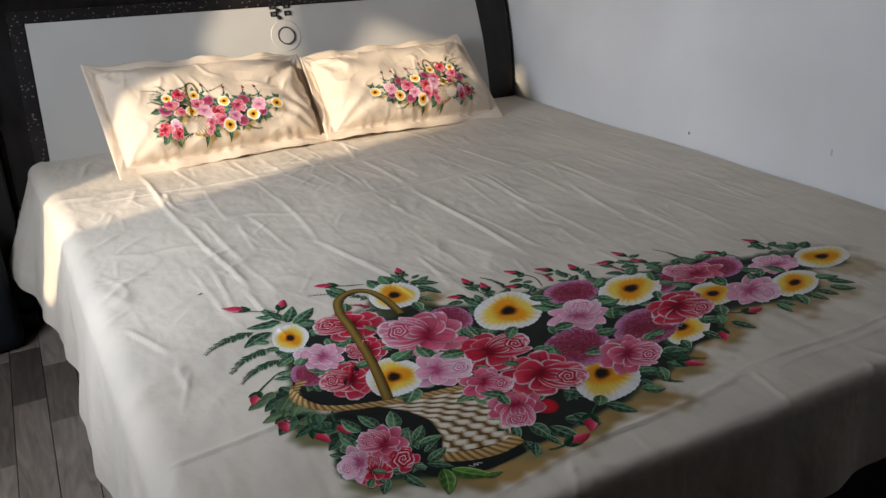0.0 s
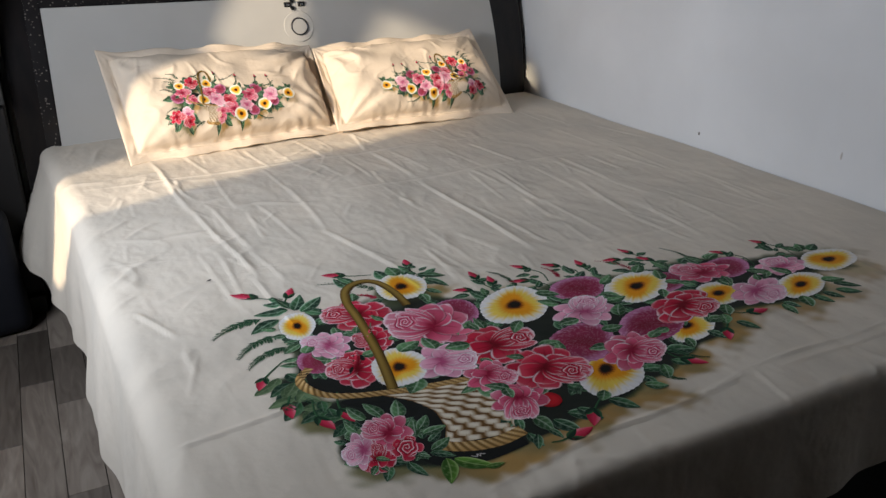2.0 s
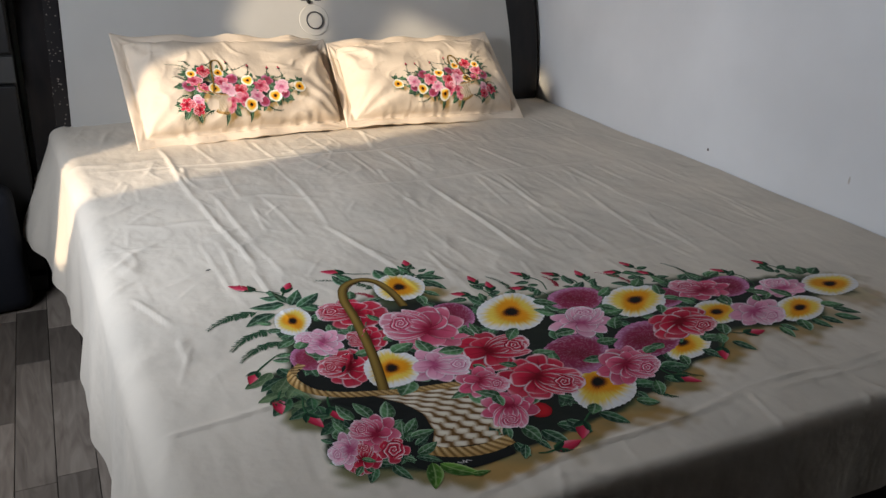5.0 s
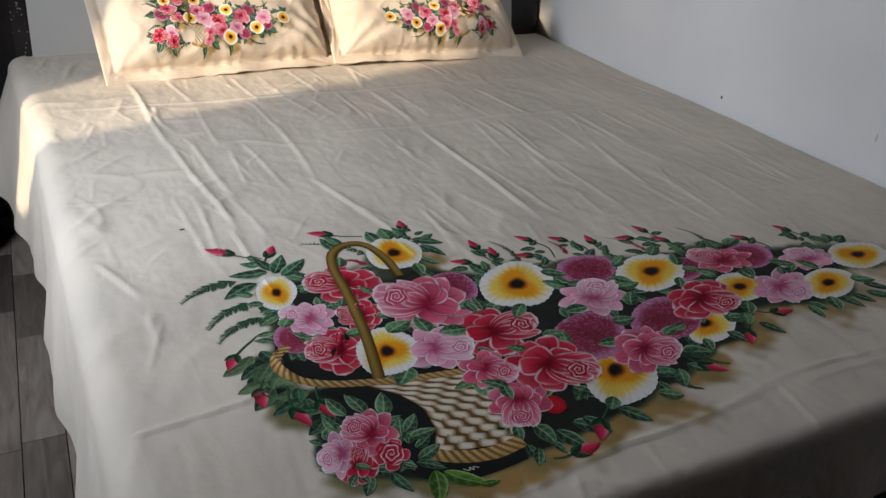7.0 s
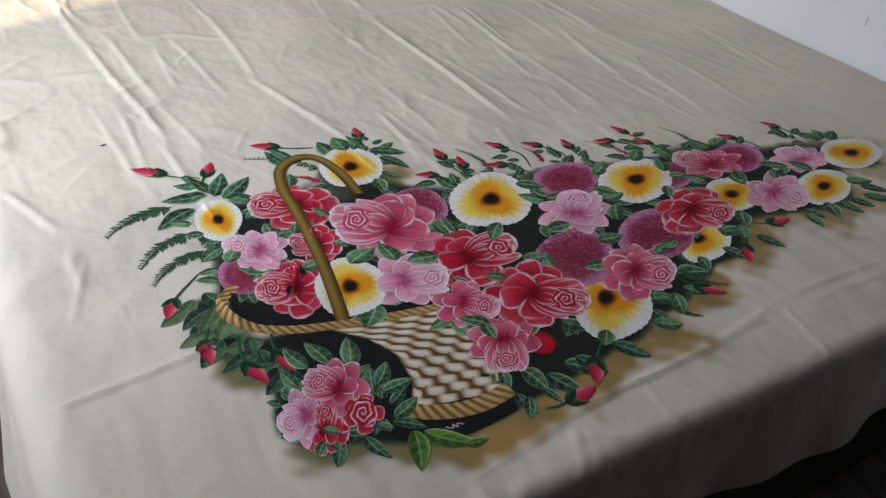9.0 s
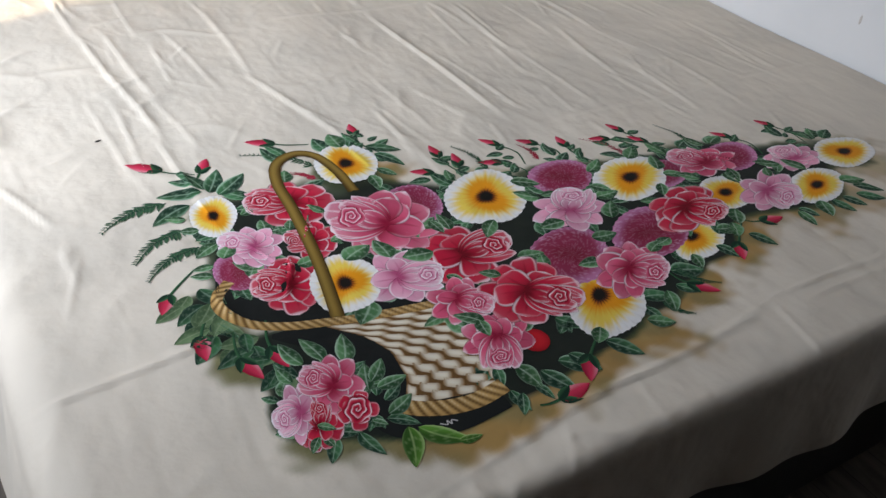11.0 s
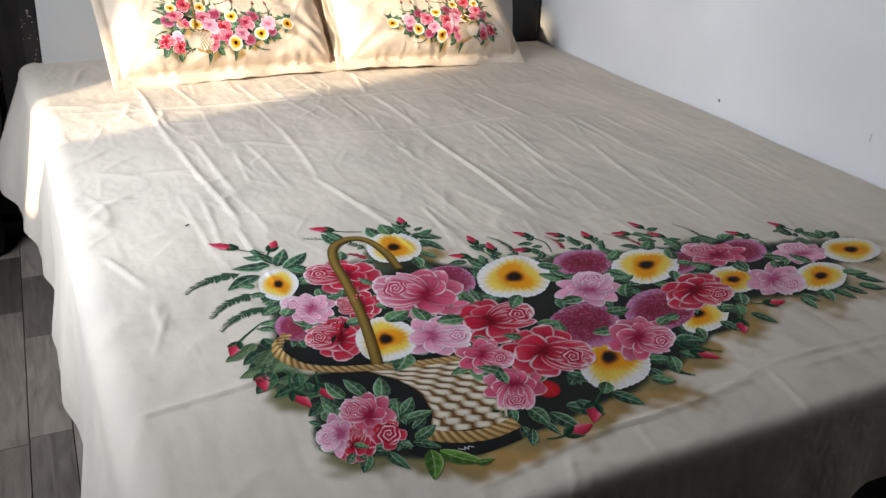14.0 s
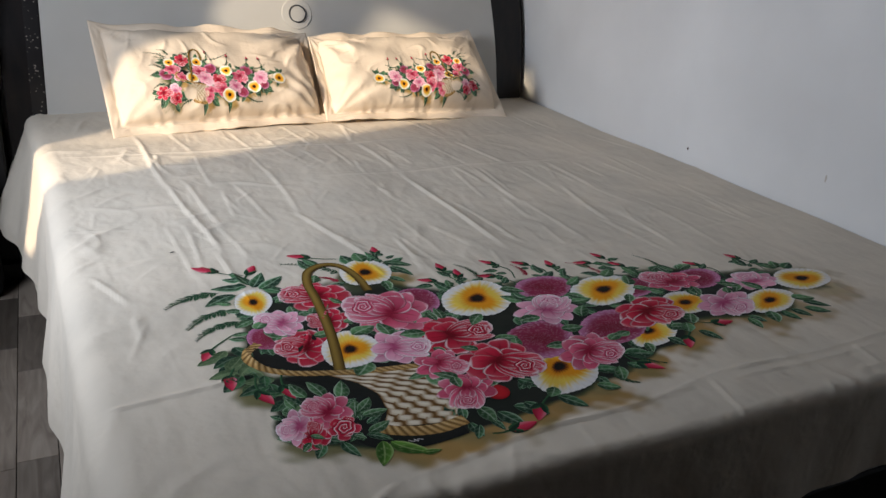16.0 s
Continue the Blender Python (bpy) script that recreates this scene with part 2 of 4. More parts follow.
def curved_board(x0, x1, z0, z1, front, back, n=24, xb0=None, xb1=None, round_top=0.0):
    """A board that follows the headboard's curve; front, back: offsets before and behind it. xb0, xb1: its ends at the bottom."""
    xb0, xb1 = x0 if xb0 is None else xb0, x1 if xb1 is None else xb1
    bm = bmesh.new()
    rows = []
    for i in range(n + 1):
        f = i / n
        z = z0 + (z1 - z0) * f
        a, b = xb0 + (x0 - xb0) * f, xb1 + (x1 - xb1) * f
        if round_top and z > z1 - round_top:
            k = round_top * (1 - math.sqrt(max(0, 1 - ((z - z1 + round_top) / round_top) ** 2)))
            a, b = a + k, b - k
        rows.append([bm.verts.new((x, lean(z) + o, z)) for x, o in ((a, -front), (b, -front), (b, back), (a, back))])
    for r0, r1 in zip(rows, rows[1:]):
        for k in range(4):
            bm.faces.new((r0[k], r0[(k + 1) % 4], r1[(k + 1) % 4], r1[k]))
    bm.faces.new(rows[0][::-1])
    bm.faces.new(rows[-1])
    bmesh.ops.recalc_face_normals(bm, faces=bm.faces)
    return bm


head = part("headboard", curved_board(-0.955, 0.920, 0.10, 1.10, 0.0, 0.05, 40, round_top=0.06, xb1=0.938), M_DARK, bed, "glossy near-black curved headboard frame")
part("panel", curved_board(-0.826, 0.780, 0.45, 0.965, 0.010, -0.002, xb0=-0.842, xb1=0.822), M_PANEL, head, "glossy cream laminate panel")
part("trim", curved_board(-0.872, -0.829, 0.45, 1.00, 0.006, -0.002, xb0=-0.885, xb1=-0.845), M_SPECK, head, "black trim strip with fine silver specks")
part("trim", curved_board(-0.828, 0.825, 0.968, 1.00, 0.006, -0.002, 4), M_SPECK, head, "black trim strip with fine silver specks")


def on_head(x, z, o=0.012):
    return Vector((x, lean(z) - o, z))


def disc(x, z, r, depth, mat, name, r_in=0.0, o=0.010, bevel=0.001):
    """A round boss or ring on the headboard."""
    bm = bmesh.new()
    prof = ((r, 0), (r, depth - bevel), (r - bevel, depth), (r_in + bevel, depth), (r_in, depth - bevel), (r_in, 0)) if r_in else ((r, 0), (r, depth - bevel), (r - bevel, depth), (0.0005, depth))
    slope = math.atan(0.9 * (z - 0.55))
    loops = []
    for k in range(48):
        a = 2 * math.pi * k / 48
        loops.append([bm.verts.new(on_head(x, z, o) + Vector((p * math.cos(a), -d * math.cos(slope) + p * math.sin(a) * math.sin(slope), p * math.sin(a) * math.cos(slope)))) for p, d in prof])
    for k in range(48):
        u, v = loops[k], loops[(k + 1) % 48]
        for j in range(len(prof) - 1):
            bm.faces.new((u[j], v[j], v[j + 1], u[j + 1]))
    bmesh.ops.recalc_face_normals(bm, faces=bm.faces)
    return part(name, bm, mat, head, smooth=False)


EX, EZ = -0.008, 0.868
disc(EX, EZ, 0.054, 0.003, M_PANEL, "round_boss")
disc(EX + 0.001, EZ, 0.031, 0.007, M_GREYRING, "ring", 0.0268, 0.0125)
disc(EX + 0.001, EZ, 0.0268, 0.005, M_PANEL, "round_cap", 0, 0.0125)
for dz in (0.073, 0.097):
    for dx, w in ((-0.036, 0.014), (0.014, 0.014)):
        zc, xc = EZ + dz, EX + dx
        z0, x0 = zc - 0.0085, xc - 0.006
        y0 = lean(zc) - 0.010
        part("badge_tile", box_bm(x0, x0 + w + 0.010, y0 - 0.006, y0 + 0.003, z0, z0 + 0.017, 0.0015), M_BLACK, head)
        part("badge_inlay", box_bm(x0 + 0.006, x0 + w + 0.003, y0 - 0.0075, y0 - 0.004, z0 + 0.005, z0 + 0.012, 0.0008), M_CHROME, head)
for dz in (0.061, 0.085, 0.108):
    disc(EX - 0.014, EZ + dz, 0.0075, 0.008, M_BLACK, "badge_dot")

part("bed_base", box_bm(-0.82, 0.92, -0.09, 1.99, 0.06, 0.30, 0.01), M_DARK, bed, "dark laminate box base")
part("bed_base_plinth", box_bm(-0.78, 0.90, -0.04, 1.95, 0.0, 0.06), M_BLACK, bed)
tagged(part("mattress", box_bm(-0.825, 0.925, -0.105, 1.97, 0.302, 0.528, 0.04, 4), M_MATTRESS), "thick mattress hidden under the bedspread", "mattress")

# ---- the bedspread ----
rng = np.random.default_rng(7)
WAVES = [(rng.uniform(4, 26), rng.uniform(0, math.pi), rng.uniform(0, 6.28)) for _ in range(26)]
CREASES = [  # x0, y0, x1, y1, height, half width
    (-0.614, 1.68, -0.598, 1.13, 0.0075, 0.011), (-0.598, 1.20, -0.545, 0.66, 0.0070, 0.010), (0.020, 1.14, 0.045, 0.54, 0.0075, 0.010), (-0.318, 1.26, -0.336, 0.86, 0.0045, 0.012),
    (-0.345, 0.90, -0.265, 0.56, 0.0060, 0.011), (0.243, 1.13, 0.237, 0.80, 0.0055, 0.009), (0.510, 1.14, 0.500, 0.86, 0.0050, 0.009), (0.328, 1.40, 0.373, 1.13, 0.0055, 0.009),
    (0.050, 1.71, 0.002, 1.47, 0.0045, 0.010), (0.015, 1.46, 0.025, 1.14, 0.0055, 0.010), (-0.55, 1.20, -0.52, 0.80, 0.0045, 0.010), (0.424, 0.95, 0.38, 0.62, 0.0045, 0.010),
    (0.076, -0.02, 0.055, -0.14, 0.0026, 0.006), (-0.20, -0.05, -0.215, -0.14, 0.0018, 0.008), (-0.32, -0.07, -0.36, -0.15, 0.0022, 0.008), (0.42, -0.02, 0.40, -0.10, 0.0028, 0.008), (-0.80, 0.185, -0.845, 0.02, 0.0080, 0.010), (-0.80, 0.66, -0.745, 0.50, 0.0065, 0.009), (-0.745, 0.46, -0.74, 0.36, 0.0045, 0.012), (-0.60, 0.30, -0.585, 0.22, 0.0050, 0.010),
]
for _ in range(66):     # fainter pleats between the cross folds
    y1, ln = rng.choice((1.70, 1.45, 1.13, 0.88, 0.72)) + rng.uniform(-0.03, 0.03), rng.uniform(0.14, 0.32)
    x0 = rng.uniform(-0.66, 0.86)
    CREASES.append((x0, y1, x0 + rng.uniform(-0.02, 0.05), y1 - ln, rng.uniform(0.0015, 0.0038), rng.uniform(0.005, 0.009)))
for _ in range(70):     # small puckers, most of them towards the hanging side
    y1, x0 = rng.uniform(0.30, 1.62), -0.85 + 1.5 * rng.uniform(0, 1) ** 1.8
    CREASES.append((x0, y1, x0 + rng.uniform(-0.06, 0.08), y1 - rng.uniform(0.05, 0.14), rng.uniform(0.0012, 0.0030), rng.uniform(0.005, 0.008)))
FOLDS = [  # folds across the bed: x0, x1, y0, y1, height, half width
    (-0.87, 0.30, 1.445, 1.455, 0.0055, 0.009), (0.20, 0.90, 1.455, 1.475, 0.0030, 0.008), (-0.30, 0.70, 1.125, 1.165, 0.0030, 0.008), (0.05, 0.94, 0.53, 0.545, 0.0026, 0.008),
    (-0.86, -0.70, 0.91, 0.88, 0.0035, 0.010), (-0.85, -0.45, 0.69, 0.75, 0.0035, 0.010),
    (-0.83, -0.58, 0.172, 0.215, 0.0060, 0.007), (-0.50, 0.12, -0.090, -0.022, 0.0050, 0.006), (0.04, 0.92, -0.028, -0.012, 0.0046, 0.005), (-0.34, 0.10, -0.068, -0.035, 0.0040, 0.005), (0.10, 0.50, -0.052, -0.040, 0.0028, 0.006),
]


def pucker(x, y, seed=0.0):
    """Short irregular wrinkles of thin cotton, about 0 to 1 high: broken ridges in several directions."""
    z = np.zeros(np.broadcast(x, y).shape)
    for k, turn in enumerate((0.35, 1.25, 2.2, 2.8, 1.75)):
        c, s, p = math.cos(turn), math.sin(turn), seed + 1.9 * k
        a, b = x * c + y * s, y * c - x * s
        line = np.abs(np.sin(a * (15 + 4 * k) + 1.3 * np.sin(b * 9 + p) + 0.7 * np.sin(b * 23 + a * 8 + p * 2) + p))
        mask = np.clip(np.sin(b * (13 + 2 * k) + 2.1 * np.sin(a * 7 + p) + p * 3) - 0.15, 0, 1) * np.clip(np.sin(a * 5.3 + b * 3.7 + p * 5) + 0.3, 0, 1)
        z = z + np.clip(1 - line * 1.6, 0, 1) ** 1.6 * mask
    return z


def swell(x, y):
    """Height of the bedspread's top above its plane: slack cloth, ridges and fold lines."""
    x, y = np.asarray(x, dtype=float), np.asarray(y, dtype=float)
    z = np.zeros(np.broadcast(x, y).shape)
    for k, a, p in WAVES:
        z = z + 0.0068 / k * np.sin(k * (x * math.cos(a) * 1.25 + y * math.sin(a) * 0.8) + p + 0.6 * np.sin(3 * y + p))
    z = z + pucker(x, y) * (0.0014 + 0.0050 * np.clip(0.05 - x, 0, 0.8)) * np.clip((y - 0.40) * 6, 0.12 + 0.5 * np.clip(-0.62 - x, 0, 0.2) / 0.2, 1)
    z = z + 0.004 * np.clip(-0.45 - x, 0, 0.25) * 4 * np.sin(9 * x + 7 * y + 1.6 * np.sin(8 * y)) * np.sin(5 * y - 6 * x + 1)
    z = z + 0.0045 * pucker(x * 1.5 + 3, y * 1.5) * np.clip((-0.065 - y) * 20, 0, 1)
    low, high = y.min(), y.max()
    for x0, y0, x1, y1, h, w in CREASES:
        if high < y1 or low > y0:
            continue
        f = (y - y0) / (y1 - y0)
        xc = x0 + (x1 - x0) * f + 0.0018 * np.sin(17 * y + x0 * 9)
        fade = np.clip(np.minimum(f, 1 - f) * 5, 0, 1)
        d = (x - xc) / (0.62 * w)
        z = z + 0.72 * h * fade * (np.exp(-(np.sqrt(d * d + 0.06) - 0.245) * np.where(d > 0, 0.75, 1.9)) - 0.12 * np.exp(-(d + 1.6) ** 2))
    for x0, x1, y0, y1, h, w in FOLDS:
        f = (x - x0) / (x1 - x0)
        yc = y0 + (y1 - y0) * f + 0.003 * np.sin(14 * x + y0 * 9)
        fade = np.clip(np.minimum(f, 1 - f) * 6, 0, 1)
        d = (y - yc) / (0.5 * w)
        z = z + 0.52 * h * fade * (np.exp(-(np.sqrt(d * d + 0.06) - 0.245) * np.where(d > 0, 0.8, 1.6)) - 0.15 * np.exp(-(d + 1.8) ** 2))
    return z


def over_edge(s, r, flare):
    """Cloth rolling over an edge: s, length past the start of the roll. Gives the way outwards and the drop."""
    q = np.clip(s, 0, r * math.pi / 2) / r
    extra = np.maximum(s - r * math.pi / 2, 0)
    return np.where(s < 0, s, r * np.sin(q)) + flare * extra, r * (1 - np.cos(q)) + extra * math.sqrt(1 - min(0.9, flare ** 2))


def west_edge(y):
    return -0.838 - 0.026 * np.clip(y, -0.2, 2.1) - 0.022 * np.clip((y - 1.3) / 0.6, 0, 1)


CREAM = np.array((0.72, 0.64, 0.53))


def bedspread_points():
    r = 0.05
    su = np.concatenate([np.linspace(0.36, 0.085, 16), np.linspace(0.078, 0.0, 8), -np.arange(0.0046, 1.80, 0.0046)])
    sv = np.concatenate([np.linspace(0.205, 0.045, 14), np.linspace(0.038, 0.0, 8), -np.arange(0.0048, 2.13, 0.0048)])
    U, V = np.meshgrid(su, sv, indexing="ij")
    ou_y, df = over_edge(V, 0.024, 0.05)
    y = -0.114 - ou_y
    flare = 0.13
    ou, dl = over_edge(U, r, flare)
    hang = np.clip((U - 0.08) / 0.25, 0, 1)
    x = west_edge(y) + r - ou - hang * (0.009 * np.sin(y * 11 + 0.5 - 5 * U) + 0.006 * np.sin(y * 23 + 1.2 + 9 * U) + 0.002 * np.sin(y * 47)) - 0.075 * hang * np.clip((y - 1.4) / 0.5, 0, 1)
    x = np.minimum(x, RX - 0.004)
    fh = np.clip((V - 0.04) / 0.16, 0, 1)
    y = y - fh * (0.010 * np.sin(x * 13) + 0.005 * np.sin(x * 37 + 2))
    both = np.sqrt(dl ** 2 + df ** 2) * 0.25 + np.maximum(dl, df) * 0.75
    top = np.clip(1 - (dl + df) / 0.07, 0.25, 1)
    z = ZB - both + swell(x, y) * top
    return np.stack([x, y, z], -1)

# ---- the painting: flat shapes of fabric paint, in the painting's own plane ----
def C(*rgb):
    return np.array(rgb, dtype=float)


def mix(a, b, f):
    f = np.clip(np.asarray(f, dtype=float), 0, 1)[..., None]
    return a * (1 - f) + b * f


def step(lo, hi, v):
    f = np.clip((np.asarray(v, dtype=float) - lo) / (hi - lo), 0, 1)
    return f * f * (3 - 2 * f)


WHITE, BLACK = C(0.84, 0.81, 0.78), C(0.012, 0.013, 0.012)
REDS = (C(0.17, 0.002, 0.010), C(0.54, 0.014, 0.045), C(0.82, 0.40, 0.46))
ROSY = (C(0.27, 0.008, 0.034), C(0.64, 0.085, 0.165), C(0.86, 0.52, 0.60))
PALE = (C(0.44, 0.07, 0.17), C(0.76, 0.33, 0.45), C(0.88, 0.76, 0.79))
GREEN = (C(0.010, 0.034, 0.018), C(0.045, 0.135, 0.055), C(0.42, 0.58, 0.42))
FRESH = (C(0.020, 0.060, 0.022), C(0.085, 0.200, 0.080), C(0.52, 0.66, 0.50))
LIME = (C(0.03, 0.09, 0.012), C(0.10, 0.24, 0.03), C(0.42, 0.55, 0.22))


class Shape:
    """One painted shape: points in the plane, their lift off the cloth, faces and colours."""

    def __init__(self, name, tier=0.0):
        self.name, self.tier = name, tier
        self.p, self.h, self.f, self.c, self.n, self.step = [], [], [], [], 0, 0

    def grid(self, pts, colours):
        n, m = pts.shape[:2]
        i = np.arange(n * m).reshape(n, m) + self.n
        self.f.append(np.stack([i[:-1, :-1], i[1:, :-1], i[1:, 1:], i[:-1, 1:]], -1).reshape(-1, 4))
        self.p.append(pts.reshape(-1, 2))
        self.c.append(np.broadcast_to(colours, (n, m, 3)).reshape(-1, 3))
        self.h.append(np.full(n * m, self.step * 0.000012))
        self.n += n * m
        self.step += 1
        return self

    def blob(self, cx, cy, rad, outline, colour, nr=16, nt=64, squash=1.0, turn=0.0):
        r, t = np.meshgrid(np.linspace(0.004, 1, nr), np.linspace(0, 2 * math.pi, nt + 1), indexing="ij")
        q = rad * r * outline(t)
        x, y = q * np.cos(t), q * np.sin(t) * squash
        ca, sa = math.cos(turn), math.sin(turn)
        return self.grid(np.stack([cx + x * ca - y * sa, cy + x * sa + y * ca], -1), colour(r, t))

    def petal(self, cx, cy, length, width, turn, colour, shape, bend=0.0, na=10, nb=9):
        a, b = np.meshgrid(np.linspace(0, 1, na), np.linspace(-1, 1, nb), indexing="ij")
        x, y = length * a, width * b * shape(a) + bend * length * a * a
        ca, sa = math.cos(turn), math.sin(turn)
        return self.grid(np.stack([cx + x * ca - y * sa, cy + x * sa + y * ca], -1), colour(a, b))

    def warp(self, cx, cy, ax, ay, bx, by):
        """From the unit circle to the flower's place: centre and two half-axes."""
        self.p = [np.stack([cx + ax * q[:, 0] + bx * q[:, 1], cy + ay * q[:, 0] + by * q[:, 1]], -1) for q in self.p]
        return self

    def ribbon(self, pts, width, colour, n=40, nb=5, taper=0.0, swell_in=1.0):
        """A band along a smooth line through pts; colour(s, b): s metres along, b from -1 to 1 across."""
        pts = np.array(pts, dtype=float)
        k = np.linspace(0, len(pts) - 1, n)
        i = np.clip(k.astype(int), 0, len(pts) - 2)
        u = (k - i)[:, None]
        p = np.concatenate([2 * pts[:1] - pts[1:2], pts, 2 * pts[-1:] - pts[-2:-1]])
        p0, p1, p2, p3 = p[i], p[i + 1], p[i + 2], p[i + 3]
        line = 0.5 * (2 * p1 + (p2 - p0) * u + (2 * p0 - 5 * p1 + 4 * p2 - p3) * u ** 2 + (3 * p1 - p0 - 3 * p2 + p3) * u ** 3)
        d = np.gradient(line, axis=0)
        d /= np.linalg.norm(d, axis=1)[:, None] + 1e-9
        s = np.concatenate([[0], np.cumsum(np.linalg.norm(np.diff(line, axis=0), axis=1))])
        b = np.linspace(-1, 1, nb)
        w = width * (1 - taper * s / s[-1]) * np.clip(swell_in + s / s[-1] * 4, 0, 1)
        side = np.stack([-d[:, 1], d[:, 0]], -1)
        P = line[:, None, :] + side[:, None, :] * (w[:, None] * b[None, :])[..., None]
        S, B = np.meshgrid(s, b, indexing="ij")
        return self.grid(P, colour(S, B))


def pointed(a):
    return (a + 0.03) ** 0.55 * np.clip(1 - a ** 2.4, 0, 1) ** 0.75 * 1.25


def rounded(a):
    return (a + 0.06) ** 0.5 * np.clip(1 - a ** 5, 0, 1) ** 0.5


def leafy(a):
    return np.sin(math.pi * np.clip(a, 0, 1) ** 0.8) ** 0.85 + 0.02


def rose(cx, cy, rad, cup, pal, tier, seed, outer=7, shape=pointed):
    """A painted rose: loose pointed petals, and a cup of white-edged, wound petals towards the angle cup (None: a round, wound rose)."""
    rs = np.random.default_rng(seed)
    dark, mid, light = pal
    s = Shape("painted_rose", tier)
    ang = 0.0 if cup is None else cup
    off = 0.0 if cup is None else 0.20
    ox, oy = cx - off * rad * math.cos(ang), cy - off * rad * math.sin(ang)
    bright = 0.35 * light + 0.65 * C(0.90, 0.84, 0.84)

    def tint(base, k, soft):
        def colour(a, b):
            col = mix(dark, base, step(0.10, 0.75, a + 0.10 * np.sin(3 * b + k)))
            col = mix(col, light, step(0.55, 1.0, a) * soft)
            col = mix(col, dark, (1 - step(0.0, 0.09, np.abs(b - 0.12 * math.sin(k)))) * step(0.15, 0.4, a) * (1 - step(0.65, 0.9, a)) * 0.55)
            edge = np.maximum(step(0.80, 0.90, np.abs(b)), step(0.90, 0.96, a))
            col = mix(col, bright, edge * np.clip(0.65 + 0.45 * np.sin(k * 3 + 1.5 * b + 2 * a), 0.15, 1) * step(0.2, 0.45, a))
            return mix(col, dark * 0.4, step(0.955, 1.0, np.abs(b)) * 0.8)
        return colour

    for ring, (n, length, width) in enumerate(((outer - 1, 1.18, 0.50), (outer - 3, 0.84, 0.46))):
        for k in range(n):
            if cup is None:
                t = 2 * math.pi * (k + 0.5 * ring) / n + rs.uniform(-0.18, 0.18)
            else:
                t = ang + math.pi + (k - (n - 1) / 2) * 4.3 / n + rs.uniform(-0.12, 0.12)
            toward = 0.5 + 0.5 * math.cos(t - ang)
            ln = rad * length * rs.uniform(0.92, 1.08) * (0.95 if cup is None else 1.0 - 0.15 * toward)
            s.petal(ox, oy, ln, rad * width * rs.uniform(0.85, 1.15), t, tint(mid * rs.uniform(0.80, 1.12), k + ring * 5 + seed, rs.uniform(0.0, 0.35) * (0.4 if pal is REDS else 1.0)), shape, rs.uniform(-0.14, 0.14), 18, 17)
    ph = rs.uniform(0, 6.28)
    turns, hand = rs.uniform(2.6, 3.3), rs.choice((-1, 1))

    def heart(r, t):
        w = turns * r ** 0.8 + hand * t / (2 * math.pi) + r * (0.30 * np.sin(2 * t + ph) + 0.22 * np.sin(5 * t + 2 * ph + 3 * r))
        f = w % 1.0
        col = mix(mix(dark, mid, step(0.0, 0.5, f)), light, step(0.45, 0.8, f) * 0.35)
        col = mix(col, bright, step(0.70, 0.82, f) * (1 - step(0.94, 1.0, f)) * np.clip(0.75 + 0.4 * np.sin(3 * t + f + ph), 0.2, 1))
        return mix(col, mix(dark, mid, 0.5), step(0.93, 1.0, r) * 0.8)

    def flank(base, k):
        def colour(a, b):
            col = mix(dark, base, step(0.05, 0.50, a + 0.08 * np.sin(4 * b + k)))
            col = mix(col, light, step(0.50, 1.0, a) * (0.42 if pal is not REDS else 0.24))
            stroke = np.clip(np.cos(b * 8.0 + 1.6 * np.sin(5 * a + k)), 0, 1) ** 8 * step(0.40, 0.80, a) * 0.75
            col = mix(col, bright, stroke)
            edge = np.maximum(step(0.80, 0.88, np.abs(b)) * step(0.15, 0.6, a), step(0.91, 0.95, a))
            return mix(mix(col, bright, edge * (0.85 + 0.15 * math.sin(k * 2.3))), dark * 0.5, step(0.955, 1.0, np.abs(b)) * 0.85)
        return colour

    if cup is None:
        s.blob(cx, cy, rad * 0.74, lambda t: 1 + 0.03 * np.sin(4 * t + ph), heart, 40, 96, 1.0, ang)
        return s
    # the cup: petals that rise from its foot, curve in towards its axis and close round a wound heart
    bx, by = ox - 0.10 * rad * math.cos(ang), oy - 0.10 * rad * math.sin(ang)
    for k, (lean_out, ln, wd) in enumerate(((1.02, 1.00, 0.34), (-1.00, 1.02, 0.34), (0.68, 1.16, 0.36), (-0.66, 1.18, 0.36), (0.0, 1.30, 0.50), (0.40, 1.16, 0.30), (-0.38, 1.14, 0.30))):
        q = lean_out + rs.uniform(-0.08, 0.08)
        s.petal(bx, by, rad * ln * rs.uniform(0.94, 1.06), rad * wd * rs.uniform(0.9, 1.1), ang + q, flank(mid * rs.uniform(0.85, 1.12), k + seed), (rounded, pointed)[k % 2], -0.50 * q + rs.uniform(-0.14, 0.14), 22, 21)
    for k, (q, ln, wd) in enumerate(((0.30, 0.72, 0.30), (-0.28, 0.66, 0.28))):
        s.petal(bx, by, rad * ln, rad * wd, ang + q + rs.uniform(-0.1, 0.1), flank(mid * rs.uniform(0.75, 0.95), k + seed + 9), pointed, -0.3 * q, 18, 15)
    far = rad * rs.uniform(0.70, 0.80)
    s.blob(bx + far * math.cos(ang), by + far * math.sin(ang), rad * 0.33, lambda t: 1 + 0.05 * np.sin(3 * t + ph), heart, 30, 72, 0.85, ang + 1.57)
    return s


